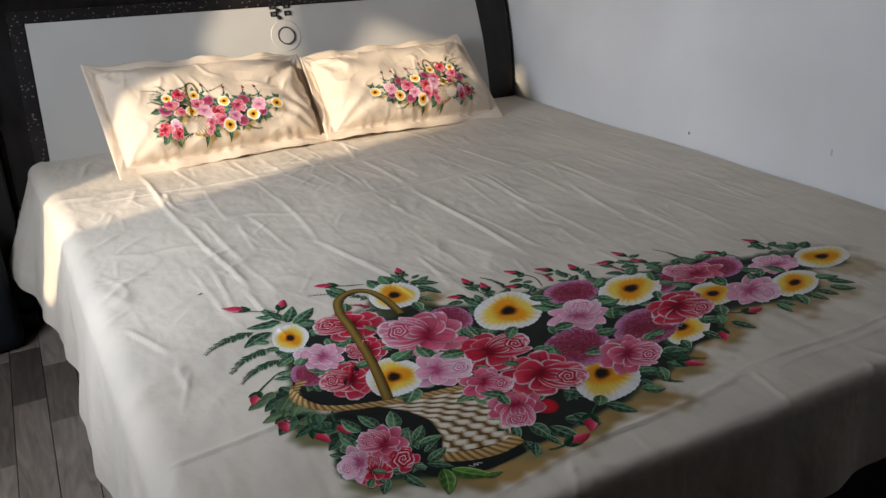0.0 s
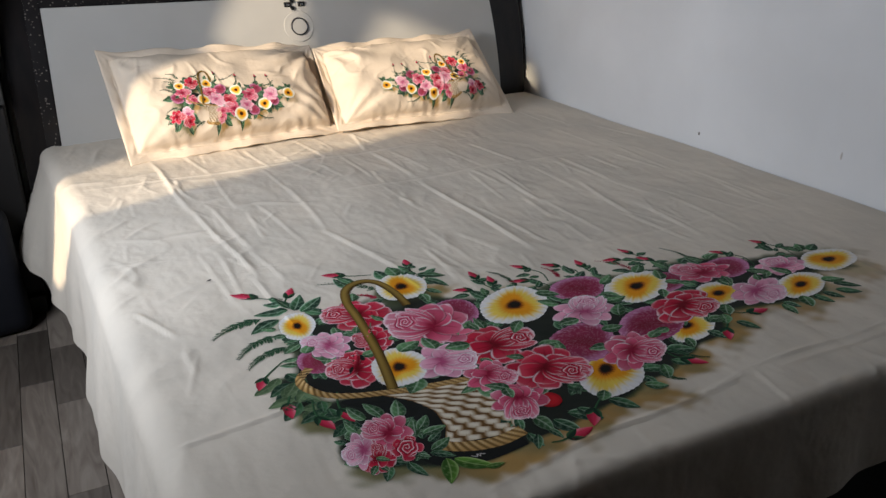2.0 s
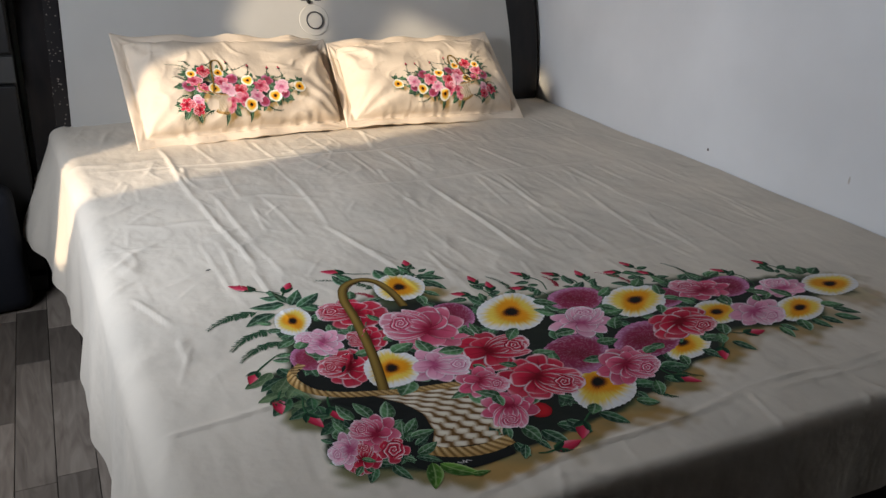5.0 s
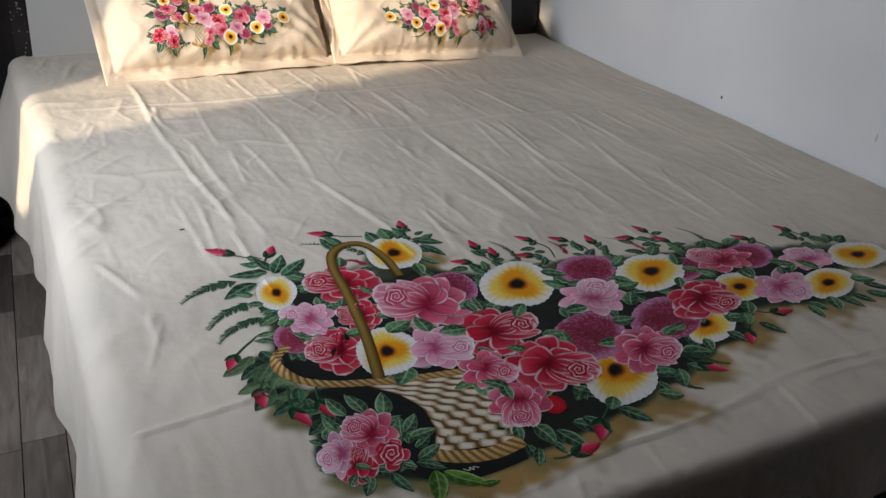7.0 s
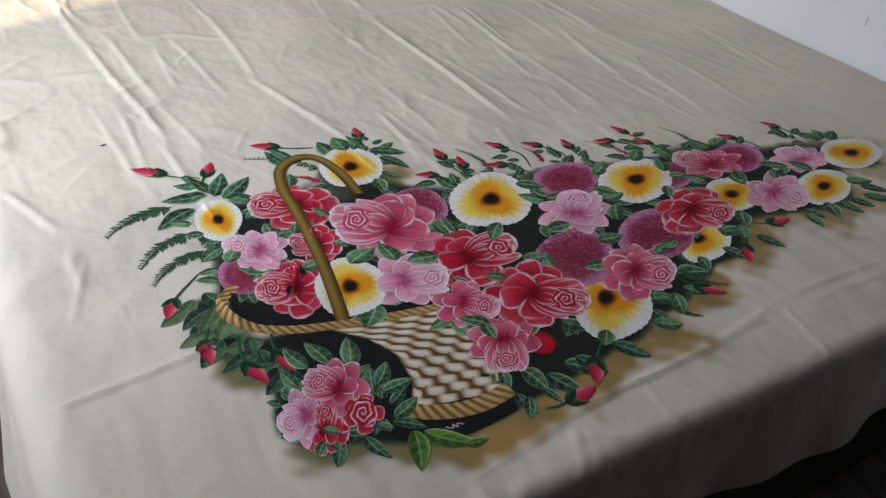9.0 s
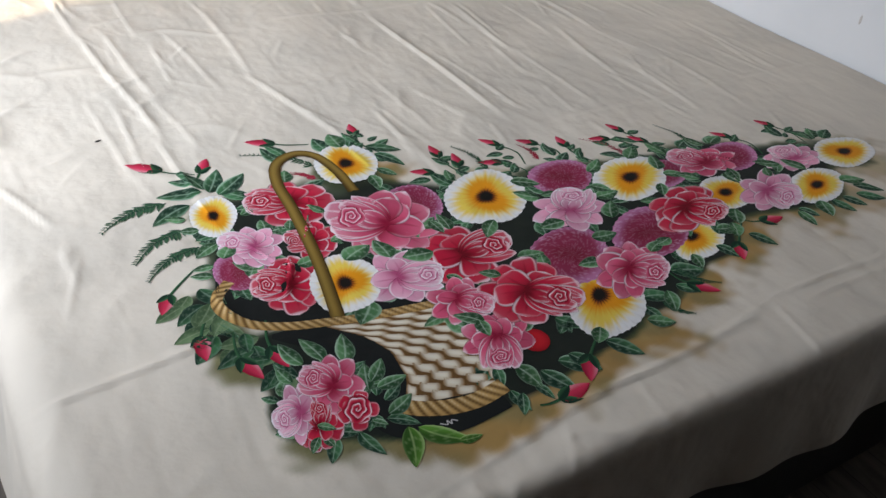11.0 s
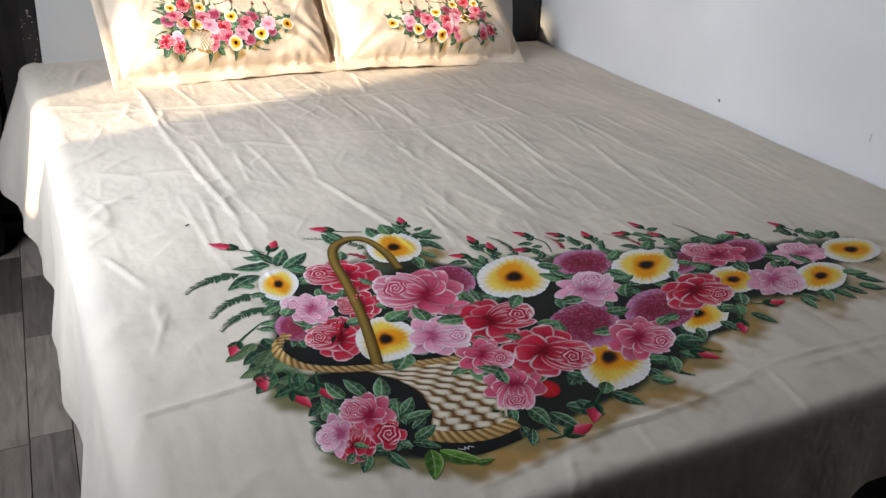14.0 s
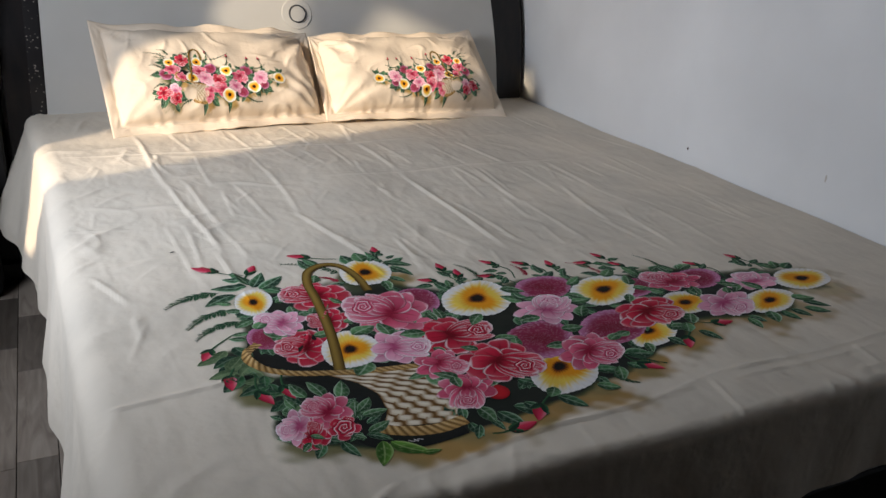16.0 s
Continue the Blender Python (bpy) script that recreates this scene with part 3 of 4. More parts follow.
def anemone(cx, cy, rad, tier, seed, lop=0.0, toward=0.0, heart=0.21):
    """A white flower with a yellow-orange flush and a black heart; lop: how far the heart lies off the middle."""
    rs = np.random.default_rng(seed)
    ph = rs.uniform(0, 6.28, 4)
    s = Shape("painted_anemone", tier)

    def colour(r, t):
        ray = 0.05 * np.sin(23 * t + ph[0]) + 0.04 * np.sin(41 * t + ph[1]) + 0.08 * np.sin(3 * t + ph[2])
        q = r + ray * r
        col = mix(C(0.46, 0.10, 0.006), C(0.80, 0.31, 0.010), step(0.18, 0.34, q))
        col = mix(col, C(0.84, 0.60, 0.09), step(0.38, 0.66, q + 0.12 * np.sin(2 * t + ph[3])))
        col = mix(col, WHITE, step(0.60, 0.92, q))
        col = mix(col, C(0.62, 0.58, 0.54), np.clip(np.sin(26 * t + ph[1]), 0, 1) ** 4 * step(0.7, 0.95, r) * 0.45)
        fuzz = heart + 0.035 * np.sin(19 * t + ph[3]) + 0.02 * np.sin(37 * t)
        return mix(C(0.010, 0.008, 0.006), col, step(fuzz - 0.04, fuzz + 0.05, r))

    r, t = np.meshgrid(np.linspace(0.004, 1, 26), np.linspace(0, 2 * math.pi, 145), indexing="ij")
    edge = 1 + 0.035 * np.abs(np.sin(17 * t + ph[0])) + 0.03 * np.sin(3 * t + ph[1]) + 0.02 * np.sin(5 * t + ph[2])
    k = lop * rad * (1 - r)
    pts = np.stack([cx + rad * r * edge * np.cos(t) + k * math.cos(toward), cy + rad * r * edge * np.sin(t) + k * math.sin(toward)], -1)
    return s.grid(pts, colour(r, t))


def pompon(cx, cy, rad, tier, seed):
    """A purple, furry-edged pompon flower."""
    rs = np.random.default_rng(seed)
    ph = rs.uniform(0, 6.28, 3)
    s = Shape("painted_pompon", tier)
    grain = rs.uniform(0, 1, (24, 97))
    grain[:, -1] = grain[:, 0]

    def colour(r, t):
        col = mix(C(0.20, 0.014, 0.034), C(0.27, 0.028, 0.070), step(0.1, 0.6, r + 0.1 * np.sin(2 * t + ph[0])))
        col = mix(col, C(0.50, 0.18, 0.33), step(0.68, 1.04, r + 0.10 * np.sin(t + ph[1])))
        return mix(col, C(0.70, 0.42, 0.56), (grain > 0.78) * (0.16 + 0.42 * step(0.60, 1.0, r)))

    return s.blob(cx, cy, rad, lambda t: 1 + 0.018 * np.sin(31 * t) + 0.03 * np.sin(3 * t + ph[2]), colour, 24, 96, 1.0)


def leaf(cx, cy, length, turn, tier, seed, pal=GREEN, width=0.27):
    rs = np.random.default_rng(seed)
    tone, ph = rs.uniform(0.65, 1.35), rs.uniform(0, 6.28)
    dark, mid, light = pal

    def colour(a, b):
        col = mix(dark, mid * tone, step(-0.7, 0.8, b + 0.4 * np.sin(5 * a + ph)))
        vein = np.clip(np.cos(a * 24 - np.abs(b) * 4), 0, 1) ** 6 * 0.30 * step(0.1, 0.3, a) * (1 - step(0.6, 0.9, np.abs(b)))
        mid_vein = (1 - step(0.02, 0.16, np.abs(b))) * 0.8
        rim = step(0.74, 0.90, b) * (0.60 + 0.3 * math.sin(ph)) + step(0.80, 0.92, -b) * 0.25
        return mix(col, light, np.clip(vein + 0.6 * mid_vein + rim, 0, 0.85))

    return Shape("painted_leaf", tier).petal(cx, cy, length, length * width, turn, colour, leafy, rs.uniform(-0.35, 0.35), 17, 13)


def teardrop(a):
    return 1.9 * (a + 0.01) ** 0.45 * np.clip(1 - a, 0, 1) ** 0.9


def bud(bx, by, tx, ty, tier, pal=ROSY):
    """A red bud with its calyx, from its base to its tip."""
    d, t = 1.2 * math.dist((bx, by), (tx, ty)), math.atan2(ty - by, tx - bx)
    s = Shape("painted_bud", tier)
    red, deep = C(0.62, 0.035, 0.085), C(0.30, 0.01, 0.03)
    s.petal(bx, by, d, d * 0.30, t, lambda a, b: mix(mix(deep, red, step(-1, 0.3, b)), C(0.85, 0.45, 0.50), step(0.3, 0.8, b) * (1 - a) * 0.8), teardrop, 0.10, 12, 9)
    for q in (-0.5, 0.45):
        s.petal(bx - 0.1 * d * math.cos(t), by - 0.1 * d * math.sin(t), d * 0.62, d * 0.13, t + q, lambda a, b: mix(GREEN[0], GREEN[1], b), leafy, 0, 6, 5)
    return s


def fern(x0, y0, x1, y1, tier, seed, colour, deep, size=0.02, n=18):
    """A sprig: a thin stem with small leaflets that shrink towards its tip."""
    rs = np.random.default_rng(seed)
    s = Shape("painted_fern", tier)
    mx, my = (x0 + x1) / 2 + 0.12 * (y1 - y0), (y0 + y1) / 2 - 0.12 * (x1 - x0)
    t = math.atan2(y1 - y0, x1 - x0)
    s.ribbon([(x0, y0), (mx, my), (x1, y1)], 0.0014, lambda a, b: np.broadcast_to(deep, a.shape + (3,)), 14, 3, 0.6)
    for k in range(n):
        f = (k + 0.5) / n
        px = (1 - f) ** 2 * x0 + 2 * f * (1 - f) * (2 * mx - (x0 + x1) / 2) + f * f * x1
        py = (1 - f) ** 2 * y0 + 2 * f * (1 - f) * (2 * my - (y0 + y1) / 2) + f * f * y1
        for side in (-1, 1):
            ln = size * (0.85 - 0.6 * f) * rs.uniform(0.7, 1.15)
            s.petal(px, py, ln, ln * 0.15, t + side * rs.uniform(0.6, 0.95), lambda a, b: mix(deep, colour, step(-0.6, 0.8, b)), leafy, 0, 5, 3)
    return s


def stem(pts, tier, width=0.0022, colour=GREEN[1]):
    return Shape("painted_stem", tier).ribbon(pts, width, lambda s, b: mix(GREEN[0], colour, step(-0.8, 0.6, b)), 14, 3, 0.4)


def rope(name, pts, width, tier, n):
    """A twisted cane rim."""
    def colour(s, b):
        f = (s / 0.0125 + 0.55 * b) % 1.0
        col = mix(C(0.10, 0.045, 0.012), C(0.50, 0.30, 0.10), step(0.0, 0.35, f) * (1 - step(0.65, 1.0, f)))
        return mix(col, C(0.72, 0.55, 0.30), step(0.30, 0.45, f) * (1 - step(0.5, 0.65, f)) * step(-0.8, 0.5, b) * 0.8)
    return Shape(name, tier).ribbon(pts, width, colour, n, 7)


def basket(k=1.0, ox=0.0, oy=0.0, fine=1.0):
    """The cane basket with its woven side, rims, arched handle and black inside. k, ox, oy: its size and shift in the painting."""
    def at(pts):
        return [(ox + k * x, oy + k * y) for x, y in pts]
    made = []
    dark = Shape("painted_basket_inside", 0.3)
    up = np.array(at([(-0.600, 0.270), (-0.585, 0.320), (-0.52, 0.33), (-0.46, 0.30), (-0.40, 0.25), (-0.345, 0.20)]))
    low = np.array(at([(-0.600, 0.255), (-0.588, 0.228), (-0.545, 0.196), (-0.490, 0.184), (-0.417, 0.171), (-0.345, 0.160)]))
    f = np.linspace(0, 1, 9)[None, :, None]
    kk = np.linspace(0, 5, 26)
    up2 = np.stack([np.interp(kk, range(6), up[:, j]) for j in (0, 1)], -1)
    low2 = np.stack([np.interp(kk, range(6), low[:, j]) for j in (0, 1)], -1)
    dark.grid(low2[:, None] * (1 - f) + up2[:, None] * f, BLACK)
    made.append(dark)
    shade = Shape("painted_basket_shadow", 0.3)
    shade.ribbon(at([(-0.560, 0.186), (-0.515, 0.166), (-0.482, 0.130), (-0.474, 0.085), (-0.482, 0.045), (-0.480, 0.008), (-0.43, -0.010), (-0.362, -0.010)]), 0.039 * k, lambda s, b: np.broadcast_to(BLACK, s.shape + (3,)), 50, 5, 0.45, 0.1)
    made.append(shade)
    # woven side
    left = np.array(at([(-0.494, 0.178), (-0.461, 0.147), (-0.442, 0.107), (-0.446, 0.060), (-0.469, 0.022)]))
    right = np.array(at([(-0.345, 0.160), (-0.334, 0.120), (-0.330, 0.075), (-0.338, 0.035), (-0.355, 0.000)]))

    def patch(u, v):
        q = v * 4
        l = np.stack([np.interp(q, range(5), left[:, j]) for j in (0, 1)], -1)
        r = np.stack([np.interp(q, range(5), right[:, j]) for j in (0, 1)], -1)
        return l * (1 - u[..., None]) + r * u[..., None]

    ground = Shape("painted_basket_side", 0.5)
    u, v = np.meshgrid(np.linspace(0, 1, 16), np.linspace(0, 1, 16), indexing="ij")
    ground.grid(patch(u, v), C(0.15, 0.075, 0.025))
    made.append(ground)
    rows, cols = 11, 4
    for i in range(rows):
        for j in range(cols + 1):
            u0, u1 = (j - 0.5 * (i % 2)) / cols + 0.008, (j + 1 - 0.5 * (i % 2)) / cols - 0.008
            u0, u1 = max(u0, 0.0), min(u1, 1.0)
            if u1 - u0 < 0.03:
                continue
            u, v = np.meshgrid(np.linspace(0, 1, 9), np.linspace(-1, 1, 5), indexing="ij")
            vv = (i + 0.5 + 0.47 * v * np.clip(1 - np.abs(2 * u - 1) ** 14, 0.30, 1) ** 0.5) / rows + 0.05 * (u - 0.5) + 0.012 * np.sin(math.pi * u)
            col = mix(C(0.24, 0.12, 0.035), C(0.72, 0.62, 0.46), step(0.0, 0.30, u) * (1 - step(0.70, 1.0, u)) * (1 - 0.35 * np.abs(v) ** 4))
            col = mix(col, C(0.86, 0.81, 0.70), np.sin(math.pi * u) ** 2 * (1 - step(0.1, 0.6, np.abs(v + 0.2))) * 0.7)
            made.append(Shape("painted_cane", 2.2).grid(patch(u0 + (u1 - u0) * u, np.clip(vv, 0, 1)), col))
    made.append(rope("painted_rim", at([(-0.572, 0.306), (-0.592, 0.285), (-0.600, 0.262), (-0.592, 0.236), (-0.570, 0.212), (-0.535, 0.196), (-0.491, 0.186), (-0.417, 0.172), (-0.345, 0.160)]), 0.0075 * k, 3.0, int(190 * fine)))
    made.append(rope("painted_rim", at([(-0.476, 0.028), (-0.455, 0.012), (-0.425, 0.000), (-0.390, -0.005), (-0.352, 0.000)]), 0.011 * k, 3.0, int(100 * fine)))

    def cane(s, b):
        col = mix(C(0.060, 0.030, 0.006), C(0.27, 0.17, 0.035), step(-1.0, 0.2, b))
        return mix(col, C(0.10, 0.055, 0.012), step(0.35, 1.0, b))
    made.append(Shape("painted_handle", 12.0).ribbon(at([(-0.473, 0.190), (-0.458, 0.260), (-0.447, 0.325), (-0.435, 0.430), (-0.430, 0.505), (-0.412, 0.556), (-0.375, 0.577), (-0.345, 0.560), (-0.331, 0.505), (-0.331, 0.443)]), 0.0092 * k, cane, 60, 7))
    return made


# centre, half-axes across and along, then what sets each flower apart: tier, heart's offset and direction, or cup's direction and tier
ANEMONES = [
    (-0.543, 0.460, 0.030, -0.012, 0.015, 0.048, 3, 0, 0),
    (-0.307, 0.523, 0.047, -0.018, 0.025, 0.055, 1, 0, 0),
    (-0.436, 0.248, 0.042, -0.018, 0.025, 0.054, 5, 0, 0),
    (-0.144, 0.356, 0.061, -0.023, 0.042, 0.066, 2, 0, 0),
    (0.114, 0.307, 0.059, -0.023, 0.046, 0.053, 3, 0, 0),
    (0.233, 0.205, 0.049, -0.019, 0.043, 0.040, 3, 0, 0),
    (0.410, 0.159, 0.049, -0.018, 0.048, 0.039, 3, 0, 0),
    (0.572, 0.223, 0.061, -0.022, 0.054, 0.041, 3, 0, 0),
    (-0.135, 0.073, 0.049, -0.021, 0.048, 0.058, 1, 0.3, 135),
    (0.089, 0.126, 0.038, -0.016, 0.038, 0.038, 0, 0.3, 150),
]
POMPONS = [
    (-0.264, 0.379, 0.045, -0.018, 0.026, 0.049, 1),
    (-0.552, 0.323, 0.032, -0.014, 0.013, 0.039, 1),
    (0.006, 0.358, 0.052, -0.020, 0.034, 0.045, 1),
    (-0.115, 0.177, 0.056, -0.023, 0.043, 0.056, 3),
    (0.034, 0.173, 0.057, -0.023, 0.046, 0.052, 2),
    (0.181, 0.292, 0.037, -0.014, 0.034, 0.036, 1),
    (0.342, 0.296, 0.052, -0.019, 0.042, 0.040, 1),
]
RED_ROSES = [
    (-0.445, 0.458, 0.053, -0.021, 0.021, 0.053, 175, 2),
    (-0.446, 0.355, 0.030, -0.012, 0.016, 0.039, 185, 2),
    (-0.512, 0.277, 0.038, -0.016, 0.020, 0.051, 185, 3),
    (-0.239, 0.239, 0.058, -0.024, 0.037, 0.058, 25, 3),
    (-0.210, 0.122, 0.057, -0.024, 0.039, 0.055, -15, 5),
    (0.147, 0.186, 0.055, -0.021, 0.046, 0.047, -20, 4),
    (-0.518, 0.041, 0.020, -0.009, 0.012, 0.025, None, 6),
    (-0.560, 0.045, 0.021, -0.009, 0.013, 0.030, 95, 3),
]
ROSY_ROSES = [
    (-0.338, 0.363, 0.066, -0.026, 0.038, 0.077, 165, 3),
    (-0.311, 0.148, 0.036, -0.015, 0.024, 0.040, -15, 4),
    (-0.319, 0.060, 0.038, -0.017, 0.026, 0.041, -85, 5),
    (-0.044, 0.107, 0.044, -0.019, 0.043, 0.049, -10, 4),
    (0.271, 0.309, 0.057, -0.021, 0.040, 0.041, 150, 3),
    (-0.534, 0.093, 0.030, -0.013, 0.018, 0.040, 160, 5),
]
PALE_ROSES = [
    (-0.525, 0.376, 0.036, -0.015, 0.015, 0.042, 165, 4),
    (-0.351, 0.225, 0.046, -0.020, 0.026, 0.049, 5, 4),
    (-0.031, 0.282, 0.055, -0.021, 0.033, 0.043, 85, 3),
    (0.452, 0.253, 0.051, -0.020, 0.039, 0.032, 120, 3),
    (0.319, 0.171, 0.047, -0.019, 0.054, 0.046, -25, 4),
    (-0.583, 0.062, 0.021, -0.010, 0.015, 0.038, 200, 4),
]
BUDS = [  # base, tip
    (-0.581, 0.606, -0.612, 0.640), (-0.526, 0.580, -0.506, 0.606), (-0.393, 0.620, -0.425, 0.641), (-0.646, 0.307, -0.664, 0.281), (-0.635, 0.216, -0.643, 0.183),
    (-0.605, 0.163, -0.598, 0.130), (-0.568, 0.168, -0.565, 0.136), (-0.228, -0.005, -0.254, -0.032), (-0.304, -0.047, -0.266, -0.046), (0.000, 0.053, 0.020, 0.023),
    (0.137, 0.089, 0.113, 0.063), (0.222, 0.118, 0.260, 0.111),
]
TOP_BUDS = [(0.081, 0.451, 75), (0.209, 0.455, 100), (0.155, 0.434, 150), (0.221, 0.404, 120), (0.394, 0.362, 120), (0.512, 0.361, 110), (0.025, 0.476, 130), (-0.040, 0.499, 120), (-0.075, 0.441, 150), (-0.150, 0.504, 80), (-0.129, 0.468, 70), (-0.199, 0.456, 150), (-0.251, 0.616, 70)]
FERNS = [  # start, tip, length of leaflets; then red ones
    (-0.594, 0.517, -0.692, 0.470, 0.026), (-0.589, 0.443, -0.668, 0.385, 0.024), (-0.583, 0.396, -0.662, 0.344, 0.022), (0.004, 0.090, 0.042, 0.033, 0.014),
    (-0.064, 0.039, -0.040, 0.001, 0.014), (0.311, 0.358, 0.292, 0.444, 0.014), (-0.094, 0.426, -0.116, 0.512, 0.015), (-0.359, 0.532, -0.456, 0.604, 0.018),
]
RED_FERNS = [(0.160, 0.356, 0.117, 0.450, 0.013), (-0.370, 0.497, -0.409, 0.526, 0.013), (0.005, 0.419, -0.002, 0.478, 0.012)]
LEAVES = [  # x, y, length, degrees
    (-0.535, 0.530, 0.075, 95), (-0.530, 0.520, 0.080, 60), (-0.540, 0.525, 0.080, 165), (-0.565, 0.500, 0.085, 195), (-0.520, 0.510, 0.085, 35), (-0.545, 0.545, 0.05, 130),
    (-0.400, 0.560, 0.07, 120), (-0.390, 0.575, 0.06, 100), (-0.280, 0.570, 0.06, 60), (-0.255, 0.560, 0.075, -20), (-0.260, 0.575, 0.05, 110), (-0.250, 0.535, 0.07, -40),
]
LOW_LEAVES = [
    (-0.480, -0.005, 0.090, -100), (-0.470, -0.010, 0.095, -60), (-0.440, -0.045, 0.045, -20), (-0.555, 0.015, 0.060, -120), (-0.530, 0.010, 0.065, -90), (-0.350, -0.010, 0.060, -95),
    (-0.340, -0.020, 0.055, -120), (-0.320, -0.015, 0.050, -60), (-0.345, 0.030, 0.060, -100), (-0.490, 0.050, 0.055, 60), (-0.485, 0.040, 0.055, 20), (-0.495, 0.015, 0.06, -20), (-0.500, 0.06, 0.05, 110),
]


def reach(spot):
    """Centre and mean radius of a flower."""
    x, y, ax, ay, bx, by = spot
    return x, y, 0.5 * (math.hypot(ax, ay) + math.hypot(bx, by))


def painting():
    """All shapes of the bedspread's painting."""
    out, centres = [], []
    sd = 0
    for *spot, tier, lop, way in ANEMONES:
        sd += 1
        out.append(anemone(0, 0, 1, 1 + tier, sd, lop, radians(way)).warp(*spot))
        centres.append(reach(spot))
    for *spot, tier in POMPONS:
        sd += 1
        out.append(pompon(0, 0, 1, 1 + tier, sd).warp(*spot))
        centres.append(reach(spot))
    for rows, pal, shape in ((RED_ROSES, REDS, rounded), (ROSY_ROSES, ROSY, pointed), (PALE_ROSES, PALE, pointed)):
        for *spot, cup, tier in rows:
            sd += 1
            out.append(rose(0, 0, 1.00, None if cup is None else radians(cup), pal, 1 + tier, sd, 6 + sd % 3, shape).warp(*spot))
            centres.append(reach(spot))
    rs = random.Random(5)
    for x, y, r in centres:
        for k in range(7):
            t = rs.uniform(0, 6.28)
            ln = rs.uniform(0.6, 1.0) * min(r, 0.050)
            q = 0.80 if k % 4 < 2 else 0.92
            px, py = x + q * r * math.cos(t), y + q * r * math.sin(t)
            sd += 1
            way, broad = t + rs.uniform(-0.9, 0.9), rs.uniform(0.24, 0.36)
            mx, my = px + 0.6 * ln * math.cos(way), py + 0.6 * ln * math.sin(way)
            if k % 4 > 1 and any(math.dist((mx, my), (ax, ay)) < 0.85 * ar for ax, ay, ar in centres[:len(ANEMONES)]):
                continue
            out.append(leaf(px, py, ln, way, (0.9, 1.3, 4.6, 8.0)[k % 4], sd, (GREEN, GREEN, FRESH, FRESH)[k % 4], broad))
    # undergrowth left of the basket
    for k in range(26):
        f = rs.random()
        px, py = -0.640 + rs.uniform(-0.012, 0.06) + 0.05 * f, 0.33 - 0.22 * f
        sd += 1
        out.append(leaf(px, py, rs.uniform(0.028, 0.05), radians(rs.uniform(170, 290)), 0.4 + 0.02 * k, sd, ((GREEN[0], GREEN[1] * 0.9, GREEN[2] * 0.5), (C(0.05, 0.09, 0.04), C(0.11, 0.17, 0.08), C(0.26, 0.32, 0.19)))[k % 2], 0.26))
    for rows, pal in ((LEAVES, GREEN), (LOW_LEAVES, GREEN)):
        for k, (x, y, ln, t) in enumerate(rows):
            sd += 1
            out.append(leaf(x, y, ln * (0.60 if rows is LOW_LEAVES else 0.8), radians(t), 2.0 + 0.1 * k, sd, LIME if rows is LOW_LEAVES and k < 3 else pal, 0.22))
    # a light-edged spray against the dark side of the basket
    for k, (x, y, ln, dg) in enumerate(((-0.494, 0.062, 0.042, 75), (-0.486, 0.072, 0.040, 35), (-0.484, 0.060, 0.040, 5), (-0.505, 0.098, 0.046, 125), (-0.520, 0.125, 0.046, 95), (-0.500, 0.112, 0.050, 60), (-0.545, 0.128, 0.044, 120), (-0.490, 0.020, 0.040, 15))):
        sd += 1
        out.append(leaf(x, y, ln, radians(dg), 5.0 + 0.1 * k, sd, FRESH, 0.24))
    for k, (x, y, ln, dg) in enumerate(((-0.30, 0.0, 0.05, -70), (-0.27, 0.005, 0.05, -30), (-0.25, 0.01, 0.045, -60), (-0.19, 0.01, 0.05, -50), (-0.02, 0.06, 0.04, -60), (0.10, 0.10, 0.04, -60), (0.17, 0.10, 0.045, -50), (0.45, 0.11, 0.05, -40), (0.47, 0.13, 0.05, -20), (0.56, 0.28, 0.05, 120), (0.50, 0.31, 0.05, 100))):
        sd += 1
        out.append(leaf(x, y, ln, radians(dg), 1.2 + 0.05 * k, sd))
    for bx, by, tx, ty in BUDS:
        out.append(bud(bx, by, tx, ty, 2.0))
        t = math.atan2(ty - by, tx - bx)
        out.append(stem([(bx, by), (bx - 0.02 * math.cos(t) + 0.004, by - 0.02 * math.sin(t)), (bx - 0.045 * math.cos(t) + 0.016, by - 0.045 * math.sin(t) + 0.004)], 0.8))
    for x, y, dg in TOP_BUDS:
        t = radians(dg)
        c, s = math.cos(t), math.sin(t)
        out.append(bud(x - 0.014 * c, y - 0.014 * s, x + 0.018 * c, y + 0.018 * s, 2.0))
        out.append(stem([(x - 0.014 * c, y - 0.014 * s), (x - 0.035 * c + 0.006, y - 0.045), (x + 0.014, y - 0.085)], 0.8))
        for k in range(4):
            sd += 1
            out.append(leaf(x + rs.uniform(-0.01, 0.016), y - 0.025 - 0.016 * k, rs.uniform(0.022, 0.036), radians(rs.choice((20, 60, 130, 165)) + rs.uniform(-15, 15)), 1.0 + 0.1 * k, sd))
    for k, (x0, y0, x1, y1, ln) in enumerate(FERNS):
        out.append(fern(x0, y0, x1, y1, 1.0, k, C(0.07, 0.15, 0.07), C(0.016, 0.05, 0.03), ln))
    for k, (x0, y0, x1, y1, ln) in enumerate(RED_FERNS):
        out.append(fern(x0, y0, x1, y1, 1.0, k, C(0.50, 0.06, 0.09), C(0.28, 0.02, 0.04), ln))
    out += basket()
    red = Shape("painted_bud", 4.0).blob(-0.274, 0.047, 0.020, lambda t: 1 + 0.05 * np.sin(2 * t), lambda r, t: mix(C(0.55, 0.012, 0.02), C(0.36, 0.008, 0.015), step(0.5, 1, r)), 8, 24)
    out.append(red)
